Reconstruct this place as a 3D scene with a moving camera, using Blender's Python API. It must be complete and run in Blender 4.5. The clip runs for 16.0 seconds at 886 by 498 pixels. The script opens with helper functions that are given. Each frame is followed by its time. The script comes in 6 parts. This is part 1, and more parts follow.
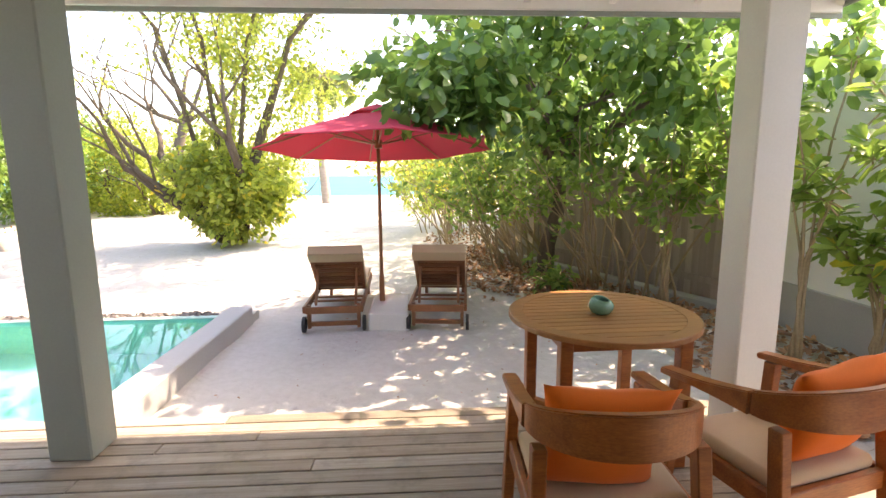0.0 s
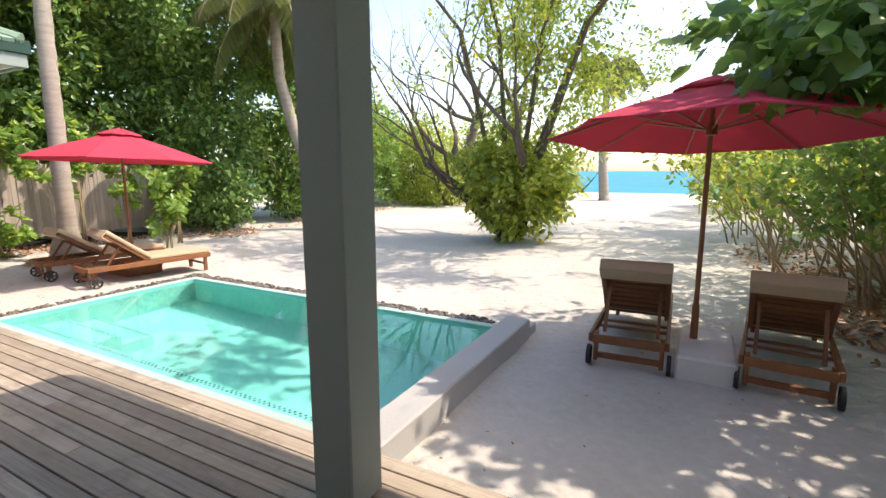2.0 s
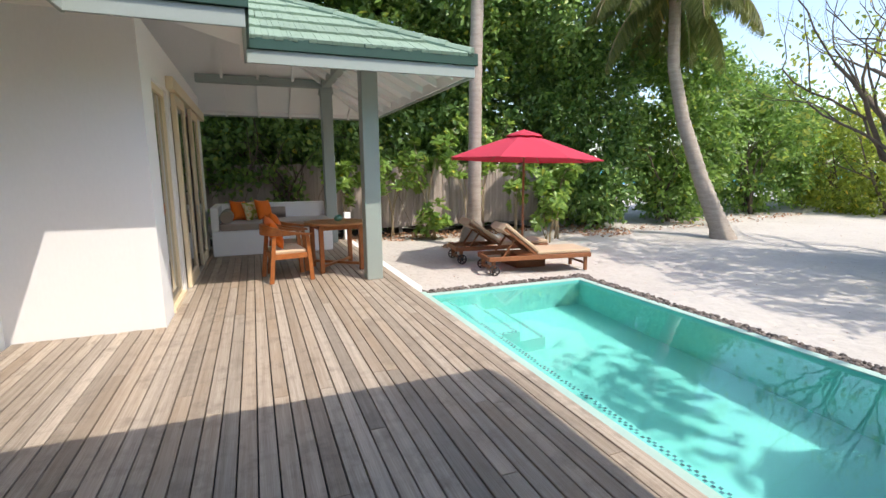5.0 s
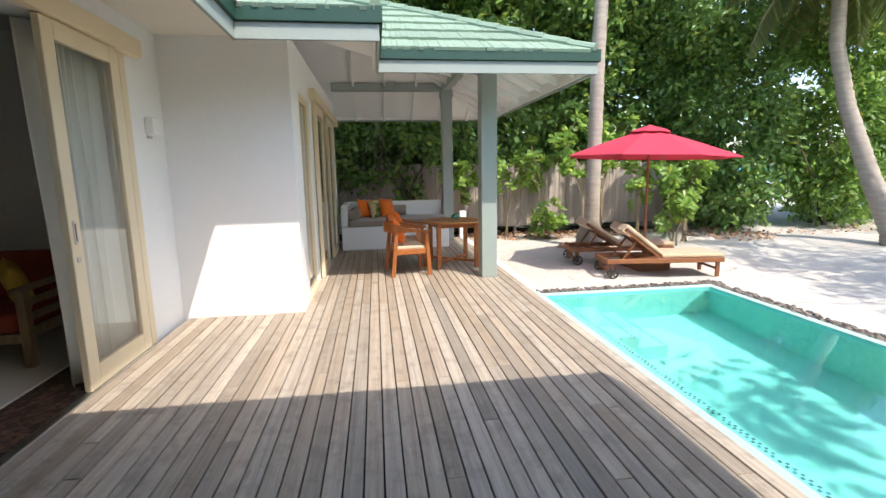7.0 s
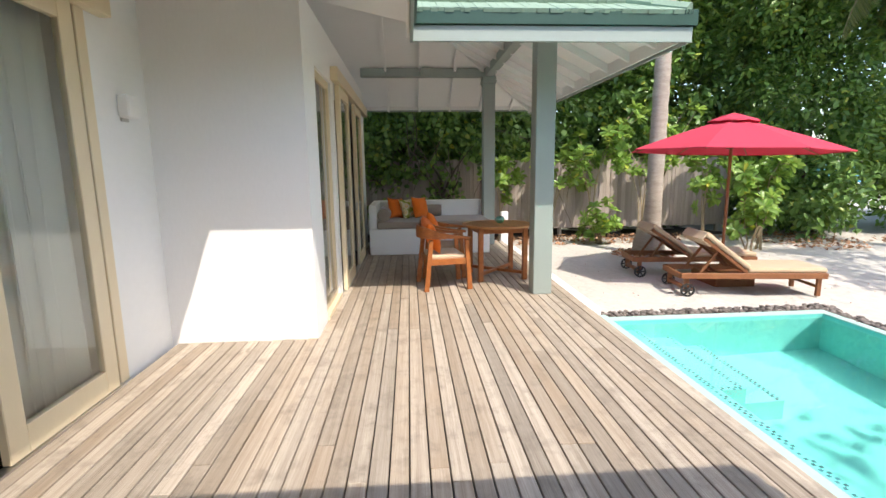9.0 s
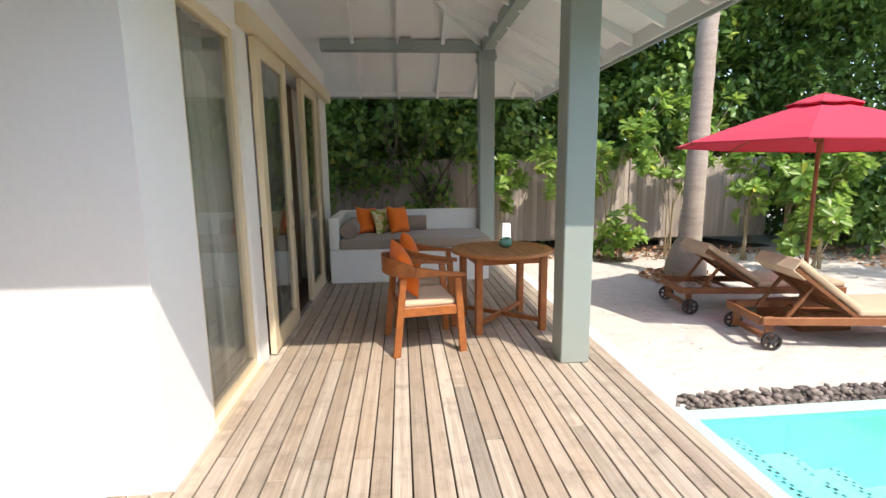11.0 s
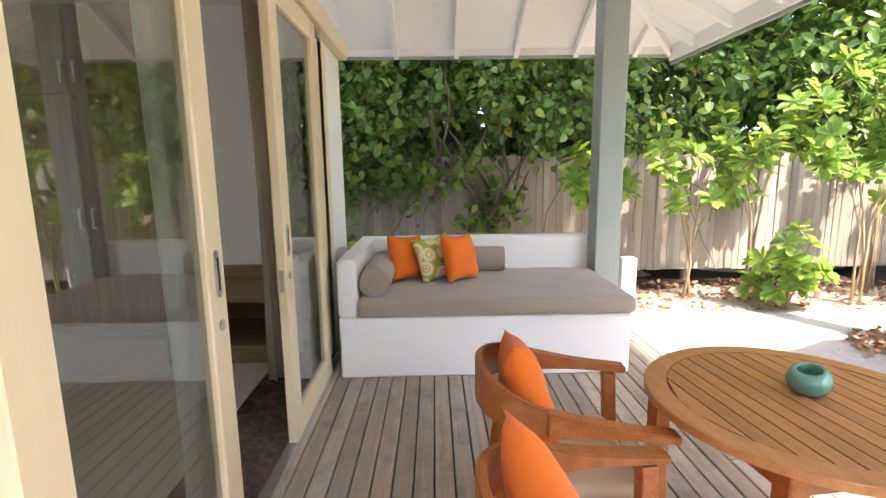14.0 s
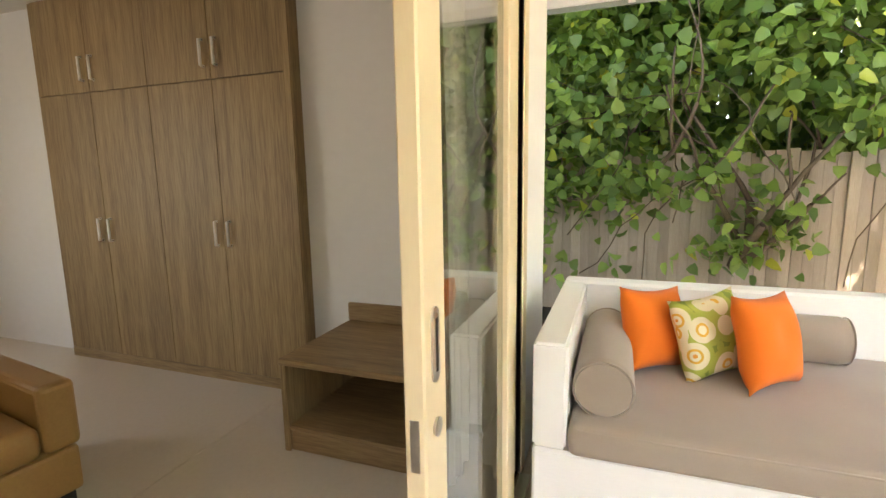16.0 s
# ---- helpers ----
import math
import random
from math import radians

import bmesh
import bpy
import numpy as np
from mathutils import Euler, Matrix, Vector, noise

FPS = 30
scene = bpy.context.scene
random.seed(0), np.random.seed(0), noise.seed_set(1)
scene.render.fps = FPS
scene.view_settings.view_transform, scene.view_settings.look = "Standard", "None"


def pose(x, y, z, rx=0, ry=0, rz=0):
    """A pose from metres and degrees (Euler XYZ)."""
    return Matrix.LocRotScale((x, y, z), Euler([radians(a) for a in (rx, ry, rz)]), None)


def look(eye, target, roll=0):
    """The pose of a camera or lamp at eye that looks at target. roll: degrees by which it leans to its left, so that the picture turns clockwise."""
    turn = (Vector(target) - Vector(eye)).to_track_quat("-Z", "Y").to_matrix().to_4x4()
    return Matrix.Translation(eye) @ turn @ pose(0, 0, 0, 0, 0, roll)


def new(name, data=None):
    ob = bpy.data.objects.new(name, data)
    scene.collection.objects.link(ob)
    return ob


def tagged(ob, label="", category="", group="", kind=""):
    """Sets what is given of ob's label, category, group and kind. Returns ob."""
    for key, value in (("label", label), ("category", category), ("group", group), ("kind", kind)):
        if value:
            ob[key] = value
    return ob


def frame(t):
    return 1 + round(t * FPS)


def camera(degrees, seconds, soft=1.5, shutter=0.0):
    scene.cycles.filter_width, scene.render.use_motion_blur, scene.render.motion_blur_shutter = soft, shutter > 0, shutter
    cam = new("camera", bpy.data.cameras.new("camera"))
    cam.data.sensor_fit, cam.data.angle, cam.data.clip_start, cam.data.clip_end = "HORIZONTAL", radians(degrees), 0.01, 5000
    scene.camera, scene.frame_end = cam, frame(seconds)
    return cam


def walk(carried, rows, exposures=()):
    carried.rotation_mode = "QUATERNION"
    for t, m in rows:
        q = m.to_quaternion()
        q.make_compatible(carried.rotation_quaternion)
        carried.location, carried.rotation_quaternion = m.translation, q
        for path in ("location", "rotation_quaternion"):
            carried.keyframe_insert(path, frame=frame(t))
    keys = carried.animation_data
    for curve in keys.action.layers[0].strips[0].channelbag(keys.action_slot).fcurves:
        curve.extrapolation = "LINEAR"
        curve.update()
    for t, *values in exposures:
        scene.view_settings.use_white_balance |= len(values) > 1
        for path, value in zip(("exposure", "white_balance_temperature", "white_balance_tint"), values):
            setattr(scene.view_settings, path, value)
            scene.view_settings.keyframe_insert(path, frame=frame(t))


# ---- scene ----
# camera and walk: seconds, x, y, z, then Euler angles in degrees
cam = camera(85.55, 16.0)
ROWS = [
    (0.0, 0.0, 0.0, 1.497, 81.15, 0.43, -3.13),
    (0.5, -0.036, 0.264, 1.5, 81.04, 0.37, 4.99),
    (1.0, -0.126, 0.516, 1.496, 80.78, 0.22, 13.81),
    (1.5, -0.286, 0.753, 1.513, 80.68, 0.24, 20.11),
    (2.0, -0.497, 0.969, 1.507, 80.74, 0.14, 28.3),
    (2.5, -0.721, 1.05, 1.502, 80.62, 0.15, 39.32),
    (3.0, -1.045, 1.093, 1.493, 80.61, 0.32, 47.6),
    (3.5, -1.351, 1.128, 1.495, 80.62, 0.25, 53.21),
    (4.0, -1.516, 1.096, 1.492, 80.67, 0.42, 58.66),
    (4.5, -1.543, 1.079, 1.494, 80.75, 0.5, 62.52),
    (5.0, -1.507, 1.034, 1.502, 80.75, 0.49, 68.56),
    (7.5, -1.414, 0.974, 1.519, 80.67, 1.02, 83.65),
    (8.0, -1.679, 1.037, 1.513, 80.55, 0.88, 85.17),
    (8.5, -2.078, 1.006, 1.511, 80.6, 0.92, 85.87),
    (9.0, -2.538, 0.992, 1.496, 80.49, 0.75, 85.95),
    (11.5, -5.095, 1.282, 1.484, 80.7, 0.74, 85.0),
    (12.0, -5.59, 1.244, 1.486, 80.73, 0.75, 85.2),
    (12.5, -6.126, 1.223, 1.487, 80.65, 0.99, 85.08),
    (13.0, -6.629, 1.167, 1.499, 80.58, 0.85, 85.41),
    (13.5, -7.119, 1.07, 1.505, 80.69, 0.81, 86.65),
    (14.0, -7.607, 0.98, 1.506, 80.64, 0.78, 88.86),
    (14.5, -8.088, 0.828, 1.491, 80.96, 1.01, 92.91),
    (15.0, -8.523, 0.754, 1.474, 81.24, 1.12, 96.44),
    (15.5, -8.9, 0.676, 1.48, 81.29, 1.11, 102.85),
    (16.0, -9.214, 0.563, 1.512, 81.24, 0.93, 110.02),
]
walk(cam, [(t, pose(x, y, z, rx, ry, rz)) for t, x, y, z, rx, ry, rz in ROWS],
     [(0.0, 2.74, 8900, 22), (0.5, 2.43, 8710, 21), (1.0, 2.18, 8320, 18), (1.5, 1.79, 7930, 16), (2.0, 1.58, 7690, 15), (2.5, 1.33, 7550, 15), 
      (3.5, 1.38, 7325, 13), (5.0, 1.25, 6971, 13), (7.5, 1.65, 6878, 11), (9.0, 1.56, 7000, 11), (12.0, 1.78, 7000, 13), (13.0, 2.47, 7170, 12), 
      (14.0, 2.97, 7340, 17), (15.0, 3.25, 7300, 15), (16.0, 3.74, 8850, 14)])

# ---- light ----
SUN = Vector((0.60, 0.37, 1.0)).normalized()
world = bpy.data.worlds.new("sky")
scene.world = world
world.use_nodes = True
wn = world.node_tree
sky = wn.nodes.new("ShaderNodeTexSky")
sky.sky_type = "NISHITA"
sky.sun_disc = False
sky.sun_elevation = math.asin(SUN.z)
sky.sun_rotation = math.atan2(SUN.x, SUN.y)
sky.air_density, sky.dust_density, sky.ozone_density = 1.0, 1.4, 2.6
wn.nodes["Background"].inputs["Strength"].default_value = 0.15
wn.links.new(sky.outputs["Color"], wn.nodes["Background"].inputs["Color"])
sun = new("sun", bpy.data.lights.new("sun", "SUN"))
sun.data.energy, sun.data.angle, sun.data.color = 2.0, radians(0.5), (0.92, 0.88, 0.82)
sun.matrix_world = look(SUN * 40, (0, 0, 0))

# unseen fill lamp in an added back opening, to brighten the bedroom
fill = new("bedroom_fill_lamp", bpy.data.lights.new("bedroom_fill_lamp", "AREA"))
fill.data.shape, fill.data.size, fill.data.size_y, fill.data.energy, fill.data.color = "RECTANGLE", 1.3, 1.8, 1.3, (1.0, 0.90, 0.76)
fill.matrix_world = look((-8.7, -5.58, 1.65), (-8.7, 0, 1.5))


# ---- materials ----
def mat(name, c1, c2=None, rough=0.6, scale=4.0, fine=60.0, bump=0.0, metal=0.0, stretch=(1, 1, 1),
        rnd=0.0, spec=0.5, coords="Object", mix=0.5, dist=0.01, sheen=0.0, island=0.0, coat=0.0):
    """Two-scale noise colour between c1 and c2, with bump, and lightness varied per object or per island."""
    m = bpy.data.materials.new(name)
    m.use_nodes = True
    nt = m.node_tree
    n, l = nt.nodes, nt.links
    bs = n["Principled BSDF"]
    bs.inputs["Roughness"].default_value = rough
    bs.inputs["Metallic"].default_value = metal
    bs.inputs["Specular IOR Level"].default_value = spec
    if sheen:
        bs.inputs["Sheen Weight"].default_value = sheen
    if coat:
        bs.inputs["Coat Weight"].default_value = coat
    c2 = c2 or tuple(v * 0.85 for v in c1)
    tc = n.new("ShaderNodeTexCoord")
    mp = n.new("ShaderNodeMapping")
    mp.inputs["Scale"].default_value = stretch
    info = n.new("ShaderNodeObjectInfo")
    sh = n.new("ShaderNodeVectorMath")
    sh.operation = "SCALE"
    cb = n.new("ShaderNodeCombineXYZ")
    l.new(info.outputs["Random"], cb.inputs["X"])
    l.new(info.outputs["Random"], cb.inputs["Y"])
    l.new(cb.outputs[0], sh.inputs[0])
    sh.inputs["Scale"].default_value = 37.0 if rnd else 0.0
    add = n.new("ShaderNodeVectorMath")
    l.new(tc.outputs[coords], add.inputs[0])
    l.new(sh.outputs[0], add.inputs[1])
    l.new(add.outputs[0], mp.inputs["Vector"])
    a = n.new("ShaderNodeTexNoise")
    a.inputs["Scale"].default_value = scale
    a.inputs["Detail"].default_value = 4
    b = n.new("ShaderNodeTexNoise")
    b.inputs["Scale"].default_value = fine
    b.inputs["Detail"].default_value = 3
    l.new(mp.outputs[0], a.inputs["Vector"])
    l.new(mp.outputs[0], b.inputs["Vector"])
    mx = n.new("ShaderNodeMath")
    mx.operation = "MULTIPLY_ADD"
    mx.inputs[1].default_value = mix
    l.new(a.outputs[0], mx.inputs[0])
    sc = n.new("ShaderNodeMath")
    sc.operation = "MULTIPLY"
    sc.inputs[1].default_value = 1 - mix
    l.new(b.outputs[0], sc.inputs[0])
    l.new(sc.outputs[0], mx.inputs[2])
    rp = n.new("ShaderNodeMapRange")
    rp.inputs["From Min"].default_value, rp.inputs["From Max"].default_value = 0.3, 0.7
    l.new(mx.outputs[0], rp.inputs["Value"])
    cm = n.new("ShaderNodeMix")
    cm.data_type = "RGBA"
    cm.inputs["A"].default_value = (*c1, 1)
    cm.inputs["B"].default_value = (*c2, 1)
    l.new(rp.outputs[0], cm.inputs["Factor"])
    out = cm.outputs["Result"]
    if rnd or island:
        hs = n.new("ShaderNodeHueSaturation")
        vr = n.new("ShaderNodeMapRange")
        k = rnd or island
        vr.inputs["To Min"].default_value, vr.inputs["To Max"].default_value = 1 - k, 1 + k
        if rnd:
            l.new(info.outputs["Random"], vr.inputs["Value"])
        else:
            geo = n.new("ShaderNodeNewGeometry")
            l.new(geo.outputs["Random Per Island"], vr.inputs["Value"])
        l.new(vr.outputs[0], hs.inputs["Value"])
        l.new(out, hs.inputs["Color"])
        out = hs.outputs["Color"]
    l.new(out, bs.inputs["Base Color"])
    if bump:
        bp = n.new("ShaderNodeBump")
        bp.inputs["Strength"].default_value = bump
        bp.inputs["Distance"].default_value = dist
        l.new(mx.outputs[0], bp.inputs["Height"])
        l.new(bp.outputs[0], bs.inputs["Normal"])
    return m


def leaf_mat(name, dark, light, trans=0.35, rough=0.42):
    """Foliage: colour varied leaf by leaf, with light passing through."""
    m = bpy.data.materials.new(name)
    m.use_nodes = True
    n, l = m.node_tree.nodes, m.node_tree.links
    bs = n["Principled BSDF"]
    bs.inputs["Roughness"].default_value = rough
    geo = n.new("ShaderNodeNewGeometry")
    ramp = n.new("ShaderNodeValToRGB")
    e = ramp.color_ramp.elements
    e[0].color, e[1].color = (*dark, 1), (*light, 1)
    e[1].position = 0.965
    y = ramp.color_ramp.elements.new(0.994)
    y.color = (min(1, light[0] * 1.9), light[1] * 1.25, light[2] * 0.8, 1)
    l.new(geo.outputs["Random Per Island"], ramp.inputs[0])
    l.new(ramp.outputs[0], bs.inputs["Base Color"])
    tr = n.new("ShaderNodeBsdfTranslucent")
    hs = n.new("ShaderNodeHueSaturation")
    hs.inputs["Value"].default_value = 1.9
    hs.inputs["Hue"].default_value = 0.485
    l.new(ramp.outputs[0], hs.inputs["Color"])
    l.new(hs.outputs[0], tr.inputs["Color"])
    mix = n.new("ShaderNodeMixShader")
    mix.inputs[0].default_value = trans
    l.new(bs.outputs[0], mix.inputs[1])
    l.new(tr.outputs[0], mix.inputs[2])
    l.new(mix.outputs[0], n["Material Output"].inputs["Surface"])
    return m


def glass_mat(name, tint=(0.92, 0.97, 0.95), rough=0.0, ior=1.5, bump=0.0, bscale=6.0):
    m = bpy.data.materials.new(name)
    m.use_nodes = True
    n, l = m.node_tree.nodes, m.node_tree.links
    bs = n["Principled BSDF"]
    bs.inputs["Base Color"].default_value = (*tint, 1)
    bs.inputs["Roughness"].default_value = rough
    bs.inputs["IOR"].default_value = ior
    bs.inputs["Transmission Weight"].default_value = 1.0
    if bump:
        tc = n.new("ShaderNodeTexCoord")
        no = n.new("ShaderNodeTexNoise")
        no.inputs["Scale"].default_value = bscale
        no.inputs["Detail"].default_value = 2
        bp = n.new("ShaderNodeBump")
        bp.inputs["Strength"].default_value = bump
        bp.inputs["Distance"].default_value = 0.02
        l.new(tc.outputs["Object"], no.inputs["Vector"])
        l.new(no.outputs[0], bp.inputs["Height"])
        l.new(bp.outputs[0], bs.inputs["Normal"])
    return m


def sheer_mat(name, col, trans=0.5):
    m = bpy.data.materials.new(name)
    m.use_nodes = True
    n, l = m.node_tree.nodes, m.node_tree.links
    bs = n["Principled BSDF"]
    bs.inputs["Base Color"].default_value = (*col, 1)
    bs.inputs["Roughness"].default_value = 0.9
    tr = n.new("ShaderNodeBsdfTranslucent")
    tr.inputs["Color"].default_value = (*col, 1)
    mix = n.new("ShaderNodeMixShader")
    mix.inputs[0].default_value = trans
    l.new(bs.outputs[0], mix.inputs[1])
    l.new(tr.outputs[0], mix.inputs[2])
    l.new(mix.outputs[0], n["Material Output"].inputs["Surface"])
    return m


M = {}
M["deck"] = mat("weathered_deck", (0.50, 0.435, 0.36), (0.245, 0.197, 0.152), 0.6, 2.4, 16, 0.5, stretch=(0.28, 14, 14), rnd=0.27, dist=0.004, spec=0.3)
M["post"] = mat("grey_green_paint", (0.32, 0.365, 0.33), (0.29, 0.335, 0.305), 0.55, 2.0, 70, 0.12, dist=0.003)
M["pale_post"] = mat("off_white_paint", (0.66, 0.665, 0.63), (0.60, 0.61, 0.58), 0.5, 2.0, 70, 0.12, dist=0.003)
M["wall"] = mat("white_render", (0.87, 0.865, 0.85), (0.83, 0.825, 0.81), 0.8, 1.4, 55, 0.15, dist=0.004, coords="Generated", spec=0.2)
M["white"] = mat("white_paint", (0.86, 0.85, 0.825), (0.82, 0.81, 0.785), 0.6, 2.0, 50, 0.06, dist=0.003)
M["tile_roof"] = mat("green_roof_shingle", (0.255, 0.345, 0.255), (0.18, 0.265, 0.19), 0.75, 3.0, 60, 0.4, rnd=0.10, dist=0.004)
M["green"] = mat("green_fascia_paint", (0.015, 0.062, 0.041), (0.011, 0.05, 0.033), 0.45, 2.0, 40, 0.1, dist=0.003)
M["cream"] = mat("cream_door_paint", (0.79, 0.665, 0.455), (0.75, 0.625, 0.425), 0.4, 3.0, 40, 0.05, stretch=(4, 4, 0.6), dist=0.002)
M["teak"] = mat("teak", (0.48, 0.165, 0.045), (0.22, 0.062, 0.016), 0.36, 3.0, 30, 0.12, stretch=(1, 6, 6), rnd=0.10, dist=0.002)
M["teak_top"] = mat("teak_tabletop", (0.50, 0.235, 0.085), (0.30, 0.12, 0.04), 0.42, 3.0, 30, 0.15, stretch=(0.7, 9, 9), rnd=0.12, dist=0.002)
M["lounger"] = mat("lounger_teak", (0.29, 0.115, 0.043), (0.17, 0.062, 0.024), 0.55, 3.0, 30, 0.15, stretch=(2, 2, 2), rnd=0.14, dist=0.002)
M["beige"] = mat("beige_cushion", (0.56, 0.42, 0.28), (0.50, 0.37, 0.24), 0.9, 5.0, 220, 0.12, sheen=0.2, dist=0.002)
M["seat"] = mat("cream_seat_cushion", (0.62, 0.46, 0.31), (0.56, 0.41, 0.27), 0.9, 5.0, 220, 0.12, sheen=0.2, dist=0.002)
M["taupe"] = mat("taupe_cushion", (0.35, 0.285, 0.235), (0.31, 0.25, 0.205), 0.92, 4.0, 260, 0.15, sheen=0.25, dist=0.002)
M["orange"] = mat("orange_cushion", (0.86, 0.18, 0.014), (0.76, 0.15, 0.012), 0.88, 5.0, 260, 0.15, sheen=0.1, dist=0.002)
M["red"] = None
M["pole"] = mat("varnished_pole", (0.33, 0.13, 0.055), (0.25, 0.09, 0.035), 0.4, 4.0, 40, 0.1, stretch=(6, 6, 1), dist=0.002)
M["metal"] = mat("brushed_steel", (0.60, 0.58, 0.55), (0.52, 0.50, 0.48), 0.35, 6.0, 90, 0.05, metal=1.0, dist=0.001)
M["handle"] = mat("polished_steel", (0.86, 0.84, 0.81), (0.80, 0.78, 0.75), 0.45, 6.0, 90, 0.03, metal=0.5, dist=0.001)
# black of the tyres, also used for the shade slab below the deck
M["dark"] = mat("black_rubber_and_shade", (0.025, 0.023, 0.022), (0.04, 0.036, 0.034), 0.7, 8.0, 90, 0.1, dist=0.001)
M["plaster"] = mat("pool_plaster", (0.16, 0.60, 0.555), (0.135, 0.55, 0.51), 0.6, 1.2, 40, 0.1, dist=0.004)
M["rim"] = mat("pool_rim", (0.42, 0.60, 0.53), (0.36, 0.53, 0.47), 0.6, 2.0, 50, 0.15, dist=0.003)
M["poolwall"] = mat("grey_pool_wall", (0.46, 0.455, 0.445), (0.40, 0.395, 0.385), 0.75, 2.0, 50, 0.2, dist=0.003)
M["concrete"] = mat("pale_concrete", (0.70, 0.69, 0.66), (0.62, 0.61, 0.58), 0.8, 2.5, 60, 0.2, dist=0.004)
M["mosaic"] = mat("dark_blue_mosaic", (0.03, 0.10, 0.14), (0.02, 0.16, 0.20), 0.3, 20.0, 90, island=0.5)
M["pebble"] = mat("grey_pebble", (0.20, 0.165, 0.14), (0.12, 0.10, 0.088), 0.7, 8.0, 60, 0.2, island=0.55, dist=0.003)
M["fence"] = mat("grey_fence_board", (0.44, 0.375, 0.325), (0.32, 0.27, 0.23), 0.85, 2.0, 30, 0.4, stretch=(7, 7, 0.5), rnd=0.18, dist=0.004, spec=0.2)
M["bark"] = mat("grey_brown_bark", (0.19, 0.15, 0.115), (0.10, 0.078, 0.06), 0.9, 5.0, 40, 0.6, stretch=(2, 2, 0.7), dist=0.01, spec=0.2)
M["twig"] = mat("pale_stem", (0.43, 0.34, 0.22), (0.28, 0.22, 0.14), 0.85, 5.0, 40, 0.3, dist=0.004, spec=0.2)
M["palmbark"] = mat("palm_bark", (0.46, 0.40, 0.34), (0.27, 0.23, 0.19), 0.9, 3.0, 22, 0.7, stretch=(1, 1, 5), dist=0.012, spec=0.2)
M["soil"] = mat("dark_garden_soil", (0.075, 0.052, 0.038), (0.045, 0.032, 0.024), 0.95, 3.0, 40, 0.6, dist=0.02, spec=0.1)
M["litter"] = mat("dry_leaf", (0.31, 0.15, 0.078), (0.47, 0.27, 0.16), 0.8, 6.0, 40, island=0.5, spec=0.3)
M["leaf_big"] = leaf_mat("broad_leaf", (0.058, 0.14, 0.034), (0.165, 0.30, 0.070), 0.38, 0.26)
M["leaf_hedge"] = leaf_mat("hedge_leaf", (0.066, 0.15, 0.036), (0.205, 0.34, 0.075), 0.17)
M["leaf_sun"] = leaf_mat("yellow_green_leaf", (0.15, 0.22, 0.038), (0.38, 0.44, 0.085), 0.48)
M["leaf_scaev"] = leaf_mat("bright_rosette_leaf", (0.13, 0.25, 0.05), (0.29, 0.43, 0.095), 0.38, 0.33)
M["leaf_vine"] = leaf_mat("vine_leaf", (0.08, 0.17, 0.040), (0.22, 0.35, 0.082), 0.48)
M["leaf_climber"] = leaf_mat("climber_leaf", (0.07, 0.15, 0.038), (0.235, 0.37, 0.085), 0.24)
M["frond"] = leaf_mat("palm_frond", (0.10, 0.14, 0.035), (0.22, 0.24, 0.075), 0.35)
M["glass"] = glass_mat("door_glass", (0.62, 0.68, 0.64), ior=1.85)
M["window_glass"] = glass_mat("window_glass", (0.94, 0.97, 0.95))
M["water"] = glass_mat("pool_water", (0.96, 1.0, 0.99), 0.0, 1.33, 0.045, 5.0)
M["sheer"] = sheer_mat("sheer_curtain", (0.93, 0.90, 0.81), 0.12)
M["red"] = sheer_mat("red_canvas", (0.66, 0.065, 0.115), 0.32)
M["drape"] = sheer_mat("beige_drape", (0.42, 0.33, 0.235), 0.15)
M["floor"] = mat("cream_floor_tile", (0.72, 0.645, 0.55), (0.67, 0.60, 0.505), 0.26, 0.8, 40, 0.02)
M["marble"] = mat("dark_marble", (0.014, 0.010, 0.008), (0.17, 0.10, 0.07), 0.2, 9.0, 26, mix=0.35)
M["oak"] = mat("oak_laminate", (0.43, 0.295, 0.142), (0.16, 0.095, 0.042), 0.5, 1.6, 14, 0.08, stretch=(9, 9, 0.45), rnd=0.06, dist=0.001)
M["oakx"] = mat("oak_laminate_flat", (0.42, 0.285, 0.142), (0.175, 0.105, 0.05), 0.5, 1.6, 14, 0.08, stretch=(7, 0.55, 7), dist=0.001)
M["inner"] = mat("cream_inner_wall", (0.78, 0.735, 0.66), (0.74, 0.695, 0.62), 0.8, 1.2, 40, 0.05, coords="Generated")
M["tan"] = mat("tan_leather", (0.43, 0.245, 0.085), (0.37, 0.205, 0.068), 0.45, 4.0, 80, 0.15, dist=0.002)
M["rust"] = mat("rust_red_upholstery", (0.32, 0.055, 0.022), (0.27, 0.042, 0.018), 0.85, 4.0, 150, 0.1, dist=0.002)
M["yellow"] = mat("mustard_cushion", (0.58, 0.36, 0.045), (0.50, 0.30, 0.035), 0.85, 4.0, 150, 0.1, dist=0.002)
M["celadon"] = mat("celadon_glaze", (0.14, 0.36, 0.27), (0.10, 0.28, 0.205), 0.18, 4.0, 60, coat=0.6)


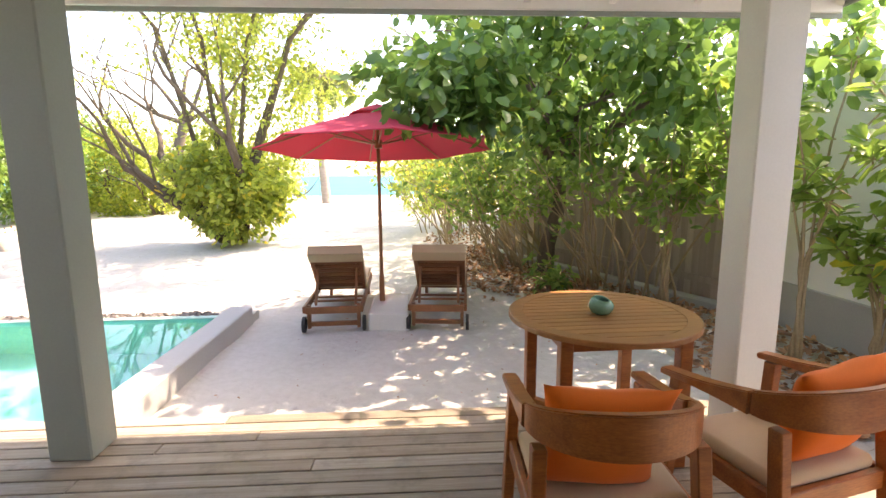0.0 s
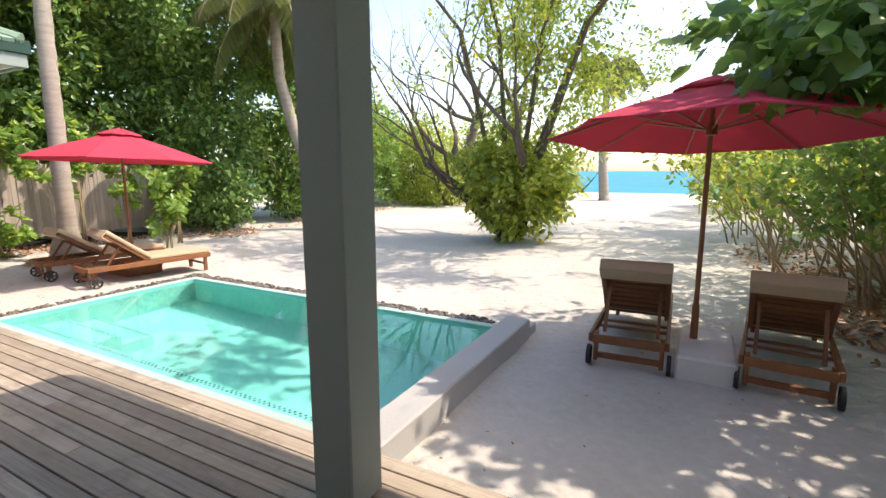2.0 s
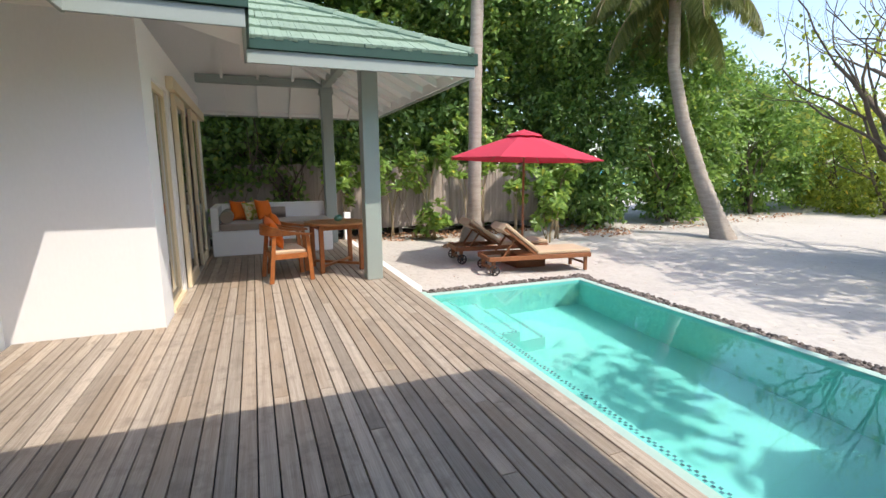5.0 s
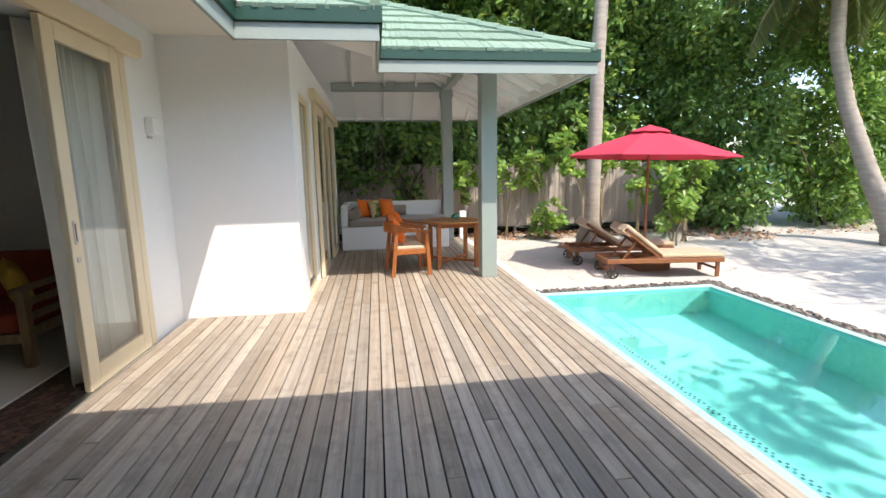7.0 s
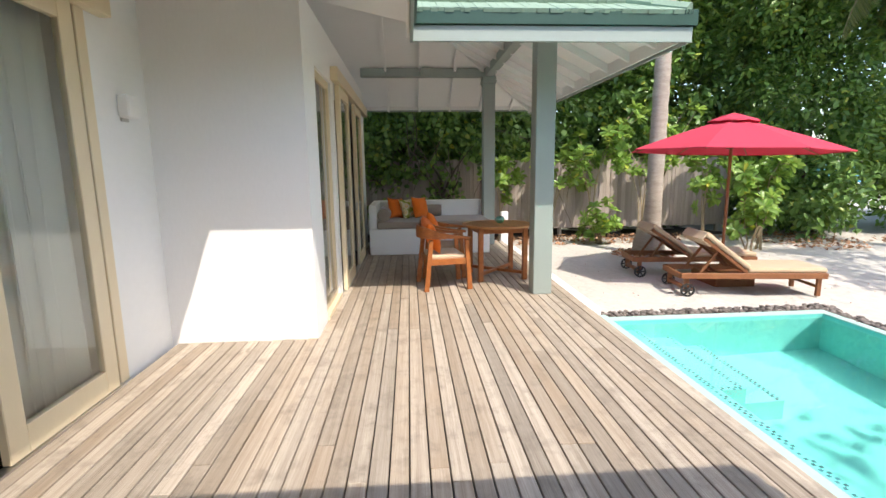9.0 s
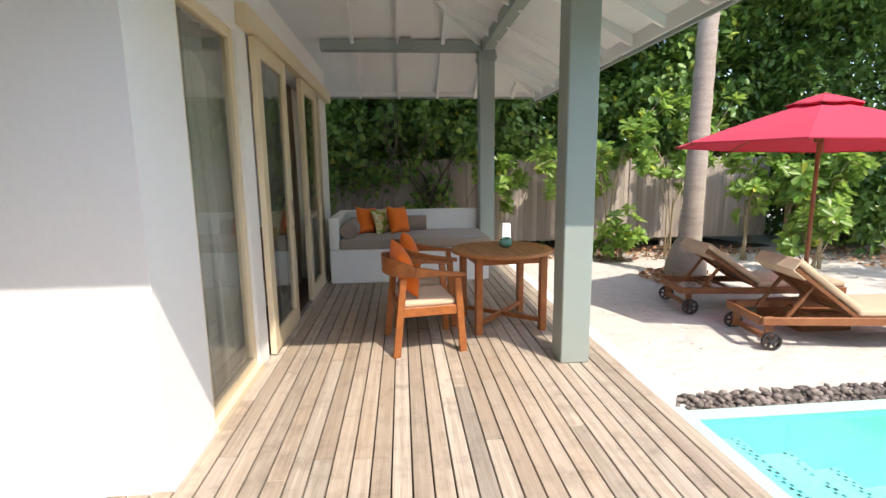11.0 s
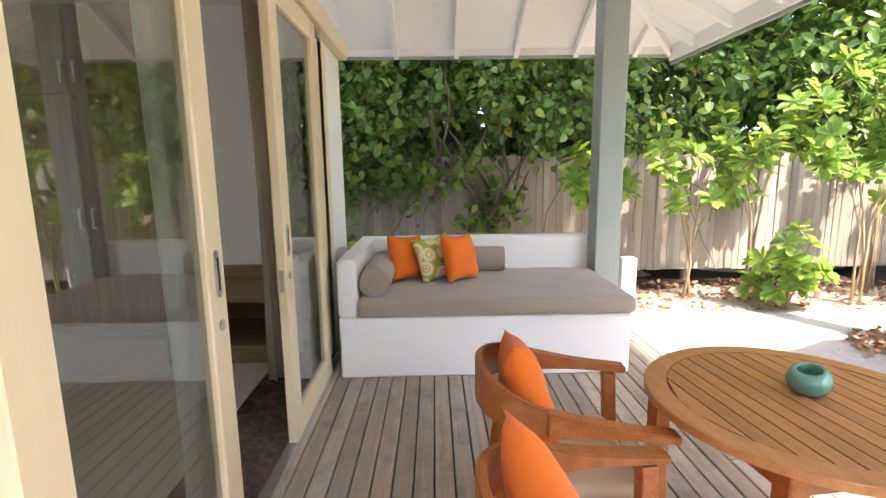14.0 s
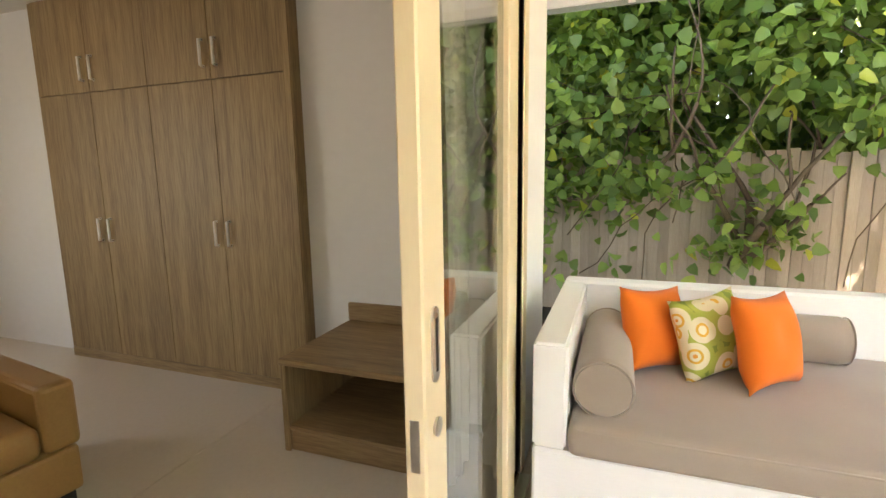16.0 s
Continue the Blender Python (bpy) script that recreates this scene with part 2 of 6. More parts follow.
def sand_mat():
    m = mat("coral_sand", (0.575, 0.545, 0.505), (0.48, 0.45, 0.405), 0.95, 0.55, 13.0, 0.0, coords="Object", mix=0.45, spec=0.1)
    n, l = m.node_tree.nodes, m.node_tree.links
    tc = n.new("ShaderNodeTexCoord")
    prev = None
    for sc, st, di in ((2.6, 0.8, 0.08), (9.0, 0.8, 0.035), (80.0, 0.5, 0.006)):
        no = n.new("ShaderNodeTexNoise")
        no.inputs["Scale"].default_value = sc
        no.inputs["Detail"].default_value = 3
        l.new(tc.outputs["Object"], no.inputs["Vector"])
        bp = n.new("ShaderNodeBump")
        bp.inputs["Strength"].default_value, bp.inputs["Distance"].default_value = st, di
        l.new(no.outputs[0], bp.inputs["Height"])
        if prev:
            l.new(prev.outputs[0], bp.inputs["Normal"])
        prev = bp
    l.new(prev.outputs[0], n["Principled BSDF"].inputs["Normal"])
    return m


def pattern_mat():
    """Cushion cloth with rings of orange, cream and green."""
    m = bpy.data.materials.new("patterned_cushion")
    m.use_nodes = True
    n, l = m.node_tree.nodes, m.node_tree.links
    tc = n.new("ShaderNodeTexCoord")
    vo = n.new("ShaderNodeTexVoronoi")
    vo.inputs["Scale"].default_value = 8.6
    ramp = n.new("ShaderNodeValToRGB")
    ramp.color_ramp.interpolation = "CONSTANT"
    cols = ((0.0, (0.72, 0.30, 0.04)), (0.10, (0.80, 0.72, 0.50)), (0.20, (0.74, 0.42, 0.06)), (0.29, (0.78, 0.70, 0.48)), (0.52, (0.40, 0.44, 0.08)), (0.72, (0.22, 0.29, 0.05)))
    el = ramp.color_ramp.elements
    el[0].position, el[0].color = cols[0][0], (*cols[0][1], 1)
    el[1].position, el[1].color = cols[1][0], (*cols[1][1], 1)
    for p, c in cols[2:]:
        k = el.new(p)
        k.color = (*c, 1)
    l.new(tc.outputs["Object"], vo.inputs["Vector"])
    l.new(vo.outputs["Distance"], ramp.inputs[0])
    l.new(ramp.outputs[0], n["Principled BSDF"].inputs["Base Color"])
    n["Principled BSDF"].inputs["Roughness"].default_value = 0.85
    return m


def sea_mat():
    m = mat("lagoon_water", (0.05, 0.28, 0.34), (0.03, 0.21, 0.30), 0.6, 0.05, 0.5, 0.3, dist=0.1, spec=0.05)
    return m


M["sand"] = sand_mat()


def stain_boards(m):
    """Rust-brown tint that differs from board to board and in soft blotches along them."""
    n, l = m.node_tree.nodes, m.node_tree.links
    col = n["Principled BSDF"].inputs["Base Color"]
    src = col.links[0].from_socket
    info, tc, no = n.new("ShaderNodeObjectInfo"), n.new("ShaderNodeTexCoord"), n.new("ShaderNodeTexNoise")
    no.inputs["Scale"].default_value = 2.2
    no.inputs["Detail"].default_value = 4
    place, shift = n.new("ShaderNodeVectorMath"), n.new("ShaderNodeMath")
    shift.operation = "MULTIPLY"
    shift.inputs[1].default_value = 91.0
    l.new(info.outputs["Random"], shift.inputs[0])
    l.new(tc.outputs["Object"], place.inputs[0])
    l.new(shift.outputs[0], place.inputs[1])
    l.new(place.outputs[0], no.inputs["Vector"])
    mul, fr, ad = n.new("ShaderNodeMath"), n.new("ShaderNodeMath"), n.new("ShaderNodeMath")
    mul.operation, fr.operation, ad.operation = "MULTIPLY", "FRACT", "MULTIPLY"
    mul.inputs[1].default_value = 37.3
    l.new(info.outputs["Random"], mul.inputs[0])
    l.new(mul.outputs[0], fr.inputs[0])
    l.new(fr.outputs[0], ad.inputs[0])
    l.new(no.outputs[0], ad.inputs[1])
    mx = n.new("ShaderNodeMixRGB")
    mx.inputs[2].default_value = (0.34, 0.215, 0.115, 1)
    half = n.new("ShaderNodeMath")
    half.operation = "MULTIPLY"
    half.inputs[1].default_value = 0.55
    l.new(ad.outputs[0], half.inputs[0])
    l.new(half.outputs[0], mx.inputs[0])
    l.new(src, mx.inputs[1])
    worn, ramp, dark = n.new("ShaderNodeTexNoise"), n.new("ShaderNodeMapRange"), n.new("ShaderNodeMixRGB")
    worn.inputs["Scale"].default_value = 5.5
    worn.inputs["Detail"].default_value = 6
    worn.inputs["Roughness"].default_value = 0.7
    l.new(place.outputs[0], worn.inputs["Vector"])
    ramp.inputs["From Min"].default_value, ramp.inputs["From Max"].default_value = 0.50, 0.72
    ramp.inputs["To Min"].default_value, ramp.inputs["To Max"].default_value = 0.0, 0.55
    l.new(worn.outputs[0], ramp.inputs["Value"])
    l.new(ramp.outputs[0], dark.inputs[0])
    l.new(mx.outputs[0], dark.inputs[1])
    dark.inputs[2].default_value = (0.13, 0.108, 0.088, 1)
    l.new(dark.outputs[0], col)


stain_boards(M["deck"])
M["pattern"] = pattern_mat()
M["sea"] = sea_mat()


# ---- mesh helpers ----
def mesh_of(bm, name, material, smooth=False):
    me = bpy.data.meshes.new(name)
    bm.to_mesh(me)
    bm.free()
    if material:
        me.materials.append(material)
    if smooth:
        me.polygons.foreach_set("use_smooth", [True] * len(me.polygons))
    return me


def part(name, bm, material, parent=None, label="", smooth=False):
    ob = new(name, mesh_of(bm, name, material, smooth))
    if parent is not None:
        ob.parent = parent
    if label:
        ob["label"] = label
    return ob


def empty(name, m=None, label="", category="", group="", kind=""):
    ob = new(name)
    ob.empty_display_size = 0.1
    if m is not None:
        ob.matrix_basis = m
    return tagged(ob, label, category, group, kind)


def box(bm, x0, x1, y0, y1, z0, z1, bevel=0.0, m=None, seg=1):
    r = bmesh.ops.create_cube(bm, size=1.0)
    vs = r["verts"]
    t = Matrix.Translation(((x0 + x1) / 2, (y0 + y1) / 2, (z0 + z1) / 2)) @ Matrix.Diagonal((x1 - x0, y1 - y0, z1 - z0, 1))
    bmesh.ops.transform(bm, matrix=t, verts=vs)
    if bevel:
        es = list({e for v in vs for e in v.link_edges})
        r = bmesh.ops.bevel(bm, geom=es, offset=bevel, segments=seg, affect="EDGES", profile=0.5)
        vs = list({v for f in r["faces"] for v in f.verts} | {v for v in vs if v.is_valid})
    if m is not None:
        bmesh.ops.transform(bm, matrix=m, verts=vs)
    return bm


def boxed(*a, **k):
    return box(bmesh.new(), *a, **k)


def tube(bm, pts, radii, sides=8, cap=True):
    """A tapered tube along a chain of points."""
    rings = []
    pts = [Vector(p) for p in pts]
    for i, p in enumerate(pts):
        d = (pts[min(i + 1, len(pts) - 1)] - pts[max(i - 1, 0)]).normalized()
        u = d.cross(Vector((0.13, 0.97, 0.21))).normalized()
        w = d.cross(u)
        rings.append([bm.verts.new(p + (u * math.cos(2 * math.pi * k / sides) + w * math.sin(2 * math.pi * k / sides)) * radii[i]) for k in range(sides)])
    for a, b in zip(rings, rings[1:]):
        for k in range(sides):
            bm.faces.new((a[k], a[(k + 1) % sides], b[(k + 1) % sides], b[k]))
    if cap:
        bm.faces.new(rings[0][::-1])
        bm.faces.new(rings[-1])
    return bm


def prism(bm, poly, z0, z1):
    """A flat polygon (x, y) pushed up from z0 to z1."""
    a = [bm.verts.new((x, y, z0)) for x, y in poly]
    b = [bm.verts.new((x, y, z1)) for x, y in poly]
    n = len(poly)
    bm.faces.new(a[::-1])
    bm.faces.new(b)
    for i in range(n):
        bm.faces.new((a[i], a[(i + 1) % n], b[(i + 1) % n], b[i]))
    bmesh.ops.recalc_face_normals(bm, faces=bm.faces[:])
    return bm


def slab(bm, pts, thick):
    """A sloping polygon with thickness downwards."""
    a = [bm.verts.new(p) for p in pts]
    b = [bm.verts.new((p[0], p[1], p[2] - thick)) for p in pts]
    n = len(pts)
    bm.faces.new(a)
    bm.faces.new(b[::-1])
    for i in range(n):
        bm.faces.new((a[i], b[i], b[(i + 1) % n], a[(i + 1) % n]))
    bmesh.ops.recalc_face_normals(bm, faces=bm.faces[:])
    return bm


def pillow(bm, w, h, t, n=14, puff=1.0):
    """A square cushion in the xz plane, thin at its corners."""
    grid = {}
    for s in (-1, 1):
        for i in range(n + 1):
            for j in range(n + 1):
                u, v = i / n * 2 - 1, j / n * 2 - 1
                edge = i in (0, n) or j in (0, n)
                if s == 1 and edge:
                    grid[s, i, j] = grid[-1, i, j]
                    continue
                q = max(0.0, (1 - u ** 4) * (1 - v ** 4)) ** 0.72
                q *= 1 + 0.10 * math.sin(5 * u + 2 * s) * math.sin(4 * v + 1)
                pin = 1 - 0.12 * (1 - u * u) * (v * v), 1 - 0.12 * (1 - v * v) * (u * u)
                grid[s, i, j] = bm.verts.new((u * w / 2 * pin[1], s * t / 2 * q * puff, v * h / 2 * pin[0]))
    for s in (-1, 1):
        for i in range(n):
            for j in range(n):
                f = (grid[s, i, j], grid[s, i + 1, j], grid[s, i + 1, j + 1], grid[s, i, j + 1])
                bm.faces.new(f if s < 0 else f[::-1])
    return bm


def numpy_mesh(name, co, faces, material, smooth=False):
    """A mesh from a vertex array and an array of equal polygons."""
    me = bpy.data.meshes.new(name)
    k = faces.shape[1]
    me.vertices.add(len(co))
    me.vertices.foreach_set("co", co.astype(np.float32).ravel())
    me.loops.add(faces.size)
    me.loops.foreach_set("vertex_index", faces.astype(np.int32).ravel())
    me.polygons.add(len(faces))
    me.polygons.foreach_set("loop_start", np.arange(0, faces.size, k, dtype=np.int32))
    me.polygons.foreach_set("loop_total", np.full(len(faces), k, dtype=np.int32))
    me.update(calc_edges=True)
    me.materials.append(material)
    if smooth:
        me.polygons.foreach_set("use_smooth", [True] * len(me.polygons))
    return me


def leaves(rng, base, direction, normal, length, width, material, name, shape="oval", curl=0.12):
    """Many leaves, each two folded quads: base points, growth directions, face normals, lengths."""
    n = len(base)
    d = direction / np.linalg.norm(direction, axis=1, keepdims=True)
    s = np.cross(d, normal)
    s /= np.linalg.norm(s, axis=1, keepdims=True) + 1e-9
    u = np.cross(s, d)
    L, W = length[:, None], (length * width)[:, None]
    prof = {"oval": ((0.30, 0.42), (0.72, 0.38)), "spoon": ((0.35, 0.26), (0.78, 0.42)), "heart": ((0.12, 0.50), (0.55, 0.42)), "blade": ((0.25, 0.5), (0.7, 0.35))}[shape]
    (a, wa), (b, wb) = prof
    fold = 0.22
    co = np.empty((n, 6, 3))
    co[:, 0] = base
    co[:, 1] = base + d * L * a + s * W * wa + u * W * wa * fold
    co[:, 2] = base + d * L * b + s * W * wb + u * (W * wb * fold - L * curl * 0.5)
    co[:, 3] = base + d * L - u * L * curl
    co[:, 4] = base + d * L * b - s * W * wb + u * (W * wb * fold - L * curl * 0.5)
    co[:, 5] = base + d * L * a - s * W * wa + u * W * wa * fold
    idx = np.arange(n)[:, None] * 6
    f = np.concatenate([idx + np.array([0, 1, 2, 3]), idx + np.array([0, 3, 4, 5])])
    return numpy_mesh(name, co.reshape(-1, 3), f, material)


# ---- ground, beach and sea ----
POOL = (-7.45, -2.08, 2.9, 5.62)
SANDZ = -0.35


def ground():
    def line(lo, hi, cuts, near0, near1, step):
        v = set(cuts) | {lo, hi}
        x = near0
        while x <= near1:
            if all(abs(x - c) > step * 0.35 for c in cuts):
                v.add(round(x, 3))
            x += step
        for k in (1, 2, 4, 8, 20, 60, 160, 400, 900):
            for q in (near0 - k * 4, near1 + k * 4):
                if lo < q < hi:
                    v.add(q)
        return np.array(sorted(v))
    xs = line(-1500, 1500, (POOL[0], POOL[1], -12.4, 2.5), -18, 8, 0.22)
    ys = line(-1500, 1500, (2.9, POOL[3], -9.0), 2.4, 40, 0.22)
    X, Y = np.meshgrid(xs, ys, indexing="ij")
    Z = np.full(X.shape, SANDZ)
    near = (X > -19) & (X < 9) & (Y > 1.5) & (Y < 36)
    for i, j in zip(*np.nonzero(near)):
        x, y = X[i, j], Y[i, j]
        Z[i, j] += 0.035 * noise.noise((x * 0.7, y * 0.7, 0)) + 0.022 * noise.noise((x * 2.1, y * 2.1, 3.0))
    rise = np.clip((Y - 9) / 14, 0, 1) * 0.32 + np.clip((-9 - X) / 8, 0, 1) * 0.06
    Z += rise * (Y < 41)
    Z -= np.clip((Y - 36.5) / 8, 0, 1) * 2.2
    co = np.stack([X, Y, Z], -1).reshape(-1, 3)
    ny = len(ys)
    f = []
    for i in range(len(xs) - 1):
        for j in range(ny - 1):
            cx, cy = (xs[i] + xs[i + 1]) / 2, (ys[j] + ys[j + 1]) / 2
            if POOL[0] < cx < POOL[1] and POOL[2] < cy < POOL[3]:
                continue
            f.append((i * ny + j, (i + 1) * ny + j, (i + 1) * ny + j + 1, i * ny + j + 1))
    ob = new("ground", numpy_mesh("ground", co, np.array(f), M["sand"], True))
    tagged(ob, "pale coral sand with footprints and soft ripples", "sand", kind="structure")
    bm = bmesh.new()
    vs = [bm.verts.new(p) for p in ((-1500, 37.2, -0.62), (1500, 37.2, -0.62), (1500, 1500, -0.62), (-1500, 1500, -0.62))]
    bm.faces.new(vs)
    tagged(part("water", bm, M["sea"]), "turquoise lagoon water beyond the beach", "sea", kind="structure")


def sand_height(x, y):
    return SANDZ + float(np.clip((y - 9) / 14, 0, 1)) * 0.32 + float(np.clip((-9 - x) / 8, 0, 1)) * 0.06


ground()

# ---- house ----
MID = -4.97


def mirror_x(x):
    return 2 * MID - x


def wall(name, label, pieces, material, flip=False):
    bm = bmesh.new()
    for p in pieces:
        x0, x1, y0, y1, z0, z1 = p
        if flip:
            x0, x1 = mirror_x(x1), mirror_x(x0)
        box(bm, x0, x1, y0, y1, z0, z1)
    return tagged(part(name, bm, material), label, "wall", kind="structure")


WT = 2.95
# front wall of the bedroom wing, with a tall window and a wide door opening
wall("wall_north_west", "white rendered house wall with tall glazed openings", [
    (-12.15, -11.45, -0.06, 0.14, -0.3, WT), (-11.45, -8.42, -0.06, 0.14, 2.5, WT), (-8.42, -8.19, -0.06, 0.14, -0.3, WT),
    (-8.19, -7.27, -0.06, 0.14, 2.46, WT), (-8.19, -7.27, -0.06, 0.14, -0.3, 0.04), (-7.27, -6.75, -0.06, 0.14, -0.3, WT)], M["wall"])
wall("wall_side_west", "plain white rendered wall of the projecting room", [(-6.95, -6.75, -1.33, -0.06, -0.3, WT)], M["wall"])
wall("wall_outer_west", "white rendered end wall of the house", [(-12.15, -11.95, -5.5, -0.06, -0.3, WT)], M["wall"])
wall("wall_inner_west", "cream painted room partition", [(-6.95, -6.75, -5.5, -1.33, 0, WT)], M["inner"])
wall("wall_north_east", "white rendered house wall round the eastern door", [
    (-1.89, -1.0, -0.06, 0.14, -0.3, WT), (-1.0, 1.3, -0.06, 0.14, 2.5, WT), (1.3, 2.21, -0.06, 0.14, -0.3, WT)], M["wall"])
wall("wall_side_east", "plain white rendered wall of the eastern room", [(-1.89, -1.69, -5.5, -0.06, -0.3, WT)], M["wall"])
wall("wall_outer_east", "white rendered end wall of the eastern room", [(2.01, 2.21, -5.5, -0.06, -0.3, WT)], M["wall"])
wall("wall_middle", "white rendered wall round the living room doorway", [
    (-6.75, -5.93, -1.33, -1.13, -0.3, WT), (-5.93, -3.0, -1.33, -1.13, 2.56, WT), (-3.0, -1.89, -1.33, -1.13, -0.3, WT)], M["wall"])
# the opening is added out of view, to let extra light into the bedroom
wall("wall_south", "plain back wall with an added lamp opening behind the bedroom", [
    (-12.15, -9.4, -5.7, -5.5, -0.3, WT), (-9.4, -8.0, -5.7, -5.5, -0.3, 0.7), (-9.4, -8.0, -5.7, -5.5, 2.6, WT), (-8.0, 2.21, -5.7, -5.5, -0.3, WT)], M["inner"])
tagged(part("ceiling", boxed(-12.1, 2.16, -5.5, -0.07, 2.9, 2.94), M["inner"]), "flat cream ceiling over the rooms", "ceiling", kind="structure")
tagged(part("floor", boxed(-11.95, 2.01, -5.5, -1.56, -0.1, 0.02), M["floor"]), "cream stone tile floor in the rooms", "floor", kind="structure")
for x0, x1, nm in ((-11.95, -6.95, "floor_bedroom"), (-1.69, 2.01, "floor_entry")):
    tagged(part(nm, boxed(x0, x1, -1.555, -0.30, -0.1, 0.02), M["floor"]), "cream stone tile floor by the sliding door", "floor", kind="structure")
for x0, x1, y0, y1 in ((-11.45, -8.42, -0.295, 0.13), (-5.93, -3.0, -1.55, -1.14), (-1.0, 1.3, -0.295, 0.13)):
    tagged(part("threshold", boxed(x0, x1, y0, y1, -0.1, 0.012), M["marble"]), "dark brown veined marble door threshold", "threshold", kind="structure")
tagged(part("trim", boxed(-11.94, -6.96, -5.5, -5.485, 0.02, 0.12), M["oakx"]), "low brown skirting along the bedroom wall", "skirting", kind="structure")


# ---- roof ----
PITCH = 0.5
EZ = 2.88


def roof_z(d):
    return EZ + PITCH * d


def fx(x, flip):
    return mirror_x(x) if flip else x


def roof():
    """Hipped porch roofs on both wings joined to the roof of the middle part."""
    faces = []
    for flip in (False, True):
        q = lambda x, y, d: (fx(x, flip), y, roof_z(d))
        faces += [[q(-7.1, 3.62, 0), q(-10.1, 0.62, 3), q(-13.1, 3.62, 0)],
                  [q(-13.1, 3.62, 0), q(-10.1, 0.62, 3), q(-10.1, -6.2, 3), q(-13.1, -6.2, 0)]]
        if flip:
            faces += [[q(-7.1, 3.62, 0), q(-7.1, -0.15, 0), q(-10.1, -3.15, 3), q(-10.1, 0.62, 3)]]
            continue
        faces += [[q(-7.1, 3.62, 0), q(-7.1, 1.03, 0), q(-10.1, -1.87, 3), q(-10.1, 0.62, 3)],
                  [q(-5.8, 1.03, 0), q(-8.8, -1.87, 3), q(-10.1, -1.87, 3), q(-7.1, 1.03, 0)],
                  [q(-5.8, 1.03, 0), q(-5.8, -0.15, 0), q(-8.8, -3.15, 3), q(-8.8, -1.87, 3)],
                  [q(-10.1, -1.87, 3), q(-8.8, -1.87, 3), q(-8.8, -6.2, 3), q(-10.1, -6.2, 3)]]
    faces.append([(-5.8, -0.15, roof_z(0)), (mirror_x(-7.1), -0.15, roof_z(0)), (mirror_x(-10.1), -3.15, roof_z(3)), (-8.8, -3.15, roof_z(3))])
    faces.append([(-8.8, -3.15, roof_z(3)), (mirror_x(-10.1), -3.15, roof_z(3)), (mirror_x(-10.1), -6.2, roof_z(3)), (-8.8, -6.2, roof_z(3))])
    bm = bmesh.new()
    for f in faces:
        slab(bm, f, 0.06)
    deck = part("roof", bm, M["tile_roof"])
    tagged(deck, "hipped roof covered in green shingle tiles", "roof", kind="structure")
    for f in faces:
        bm = slab(bmesh.new(), [(x, y, z - 0.064) for x, y, z in f], 0.03)
        tagged(part("soffit", bm, M["white"]), "white boarded underside of the porch roofs", "soffit", kind="structure")
    # fascia: dark green gutter band over a grey-green board
    # each run: two ends and the outward direction
    runs = []
    for flip in (False, True):
        g = lambda x: fx(x, flip)
        o = -1 if flip else 1
        runs += [((g(-7.1), 3.62), (g(-13.1), 3.62), (0, 1)), ((g(-13.1), 3.62), (g(-13.1), -6.2), (-o, 0)),
                 ((g(-7.1), 3.62), (g(-7.1), -0.15 if flip else 1.03), (o, 0))]
    runs += [((-5.8, 1.03), (-7.1, 1.03), (0, 1)), ((-5.8, 1.03), (-5.8, -0.15), (1, 0)), ((-5.8, -0.15), (mirror_x(-7.1), -0.15), (0, 1))]
    for (ax, ay), (bx, by), (nx, ny) in runs:
        for nm, lab, z0, z1, t0, t1, mm in (("gutter", "dark green painted gutter band at the eaves", 2.765, 2.905, 0.002, 0.06, "green"),
                                            ("trim", "pale grey-green fascia board under the eaves", 2.625, 2.763, 0.0, 0.03, "post"),
                                            ("trim", "white inner board behind the eaves", 2.655, 2.82, -0.03, -0.002, "white")):
            x0, x1, y0, y1 = min(ax, bx), max(ax, bx), min(ay, by), max(ay, by)
            if nm == "trim" and ax == bx and by < -6:
                z0 += 0.075
            if nx:
                e = max(t1, 0)
                x0, x1 = sorted((ax + nx * t0, ax + nx * t1))
                y1 += e - 0.003
            else:
                y0, y1 = sorted((ay + ny * t0, ay + ny * t1))
                x1 += max(t1, 0) - 0.003
                x0 -= max(t1, 0) - 0.003
            tagged(part(nm, boxed(x0, x1, y0, y1, z0, z1, 0.004), M[mm]), lab, nm if nm != "trim" else "fascia", kind="structure")



roof()


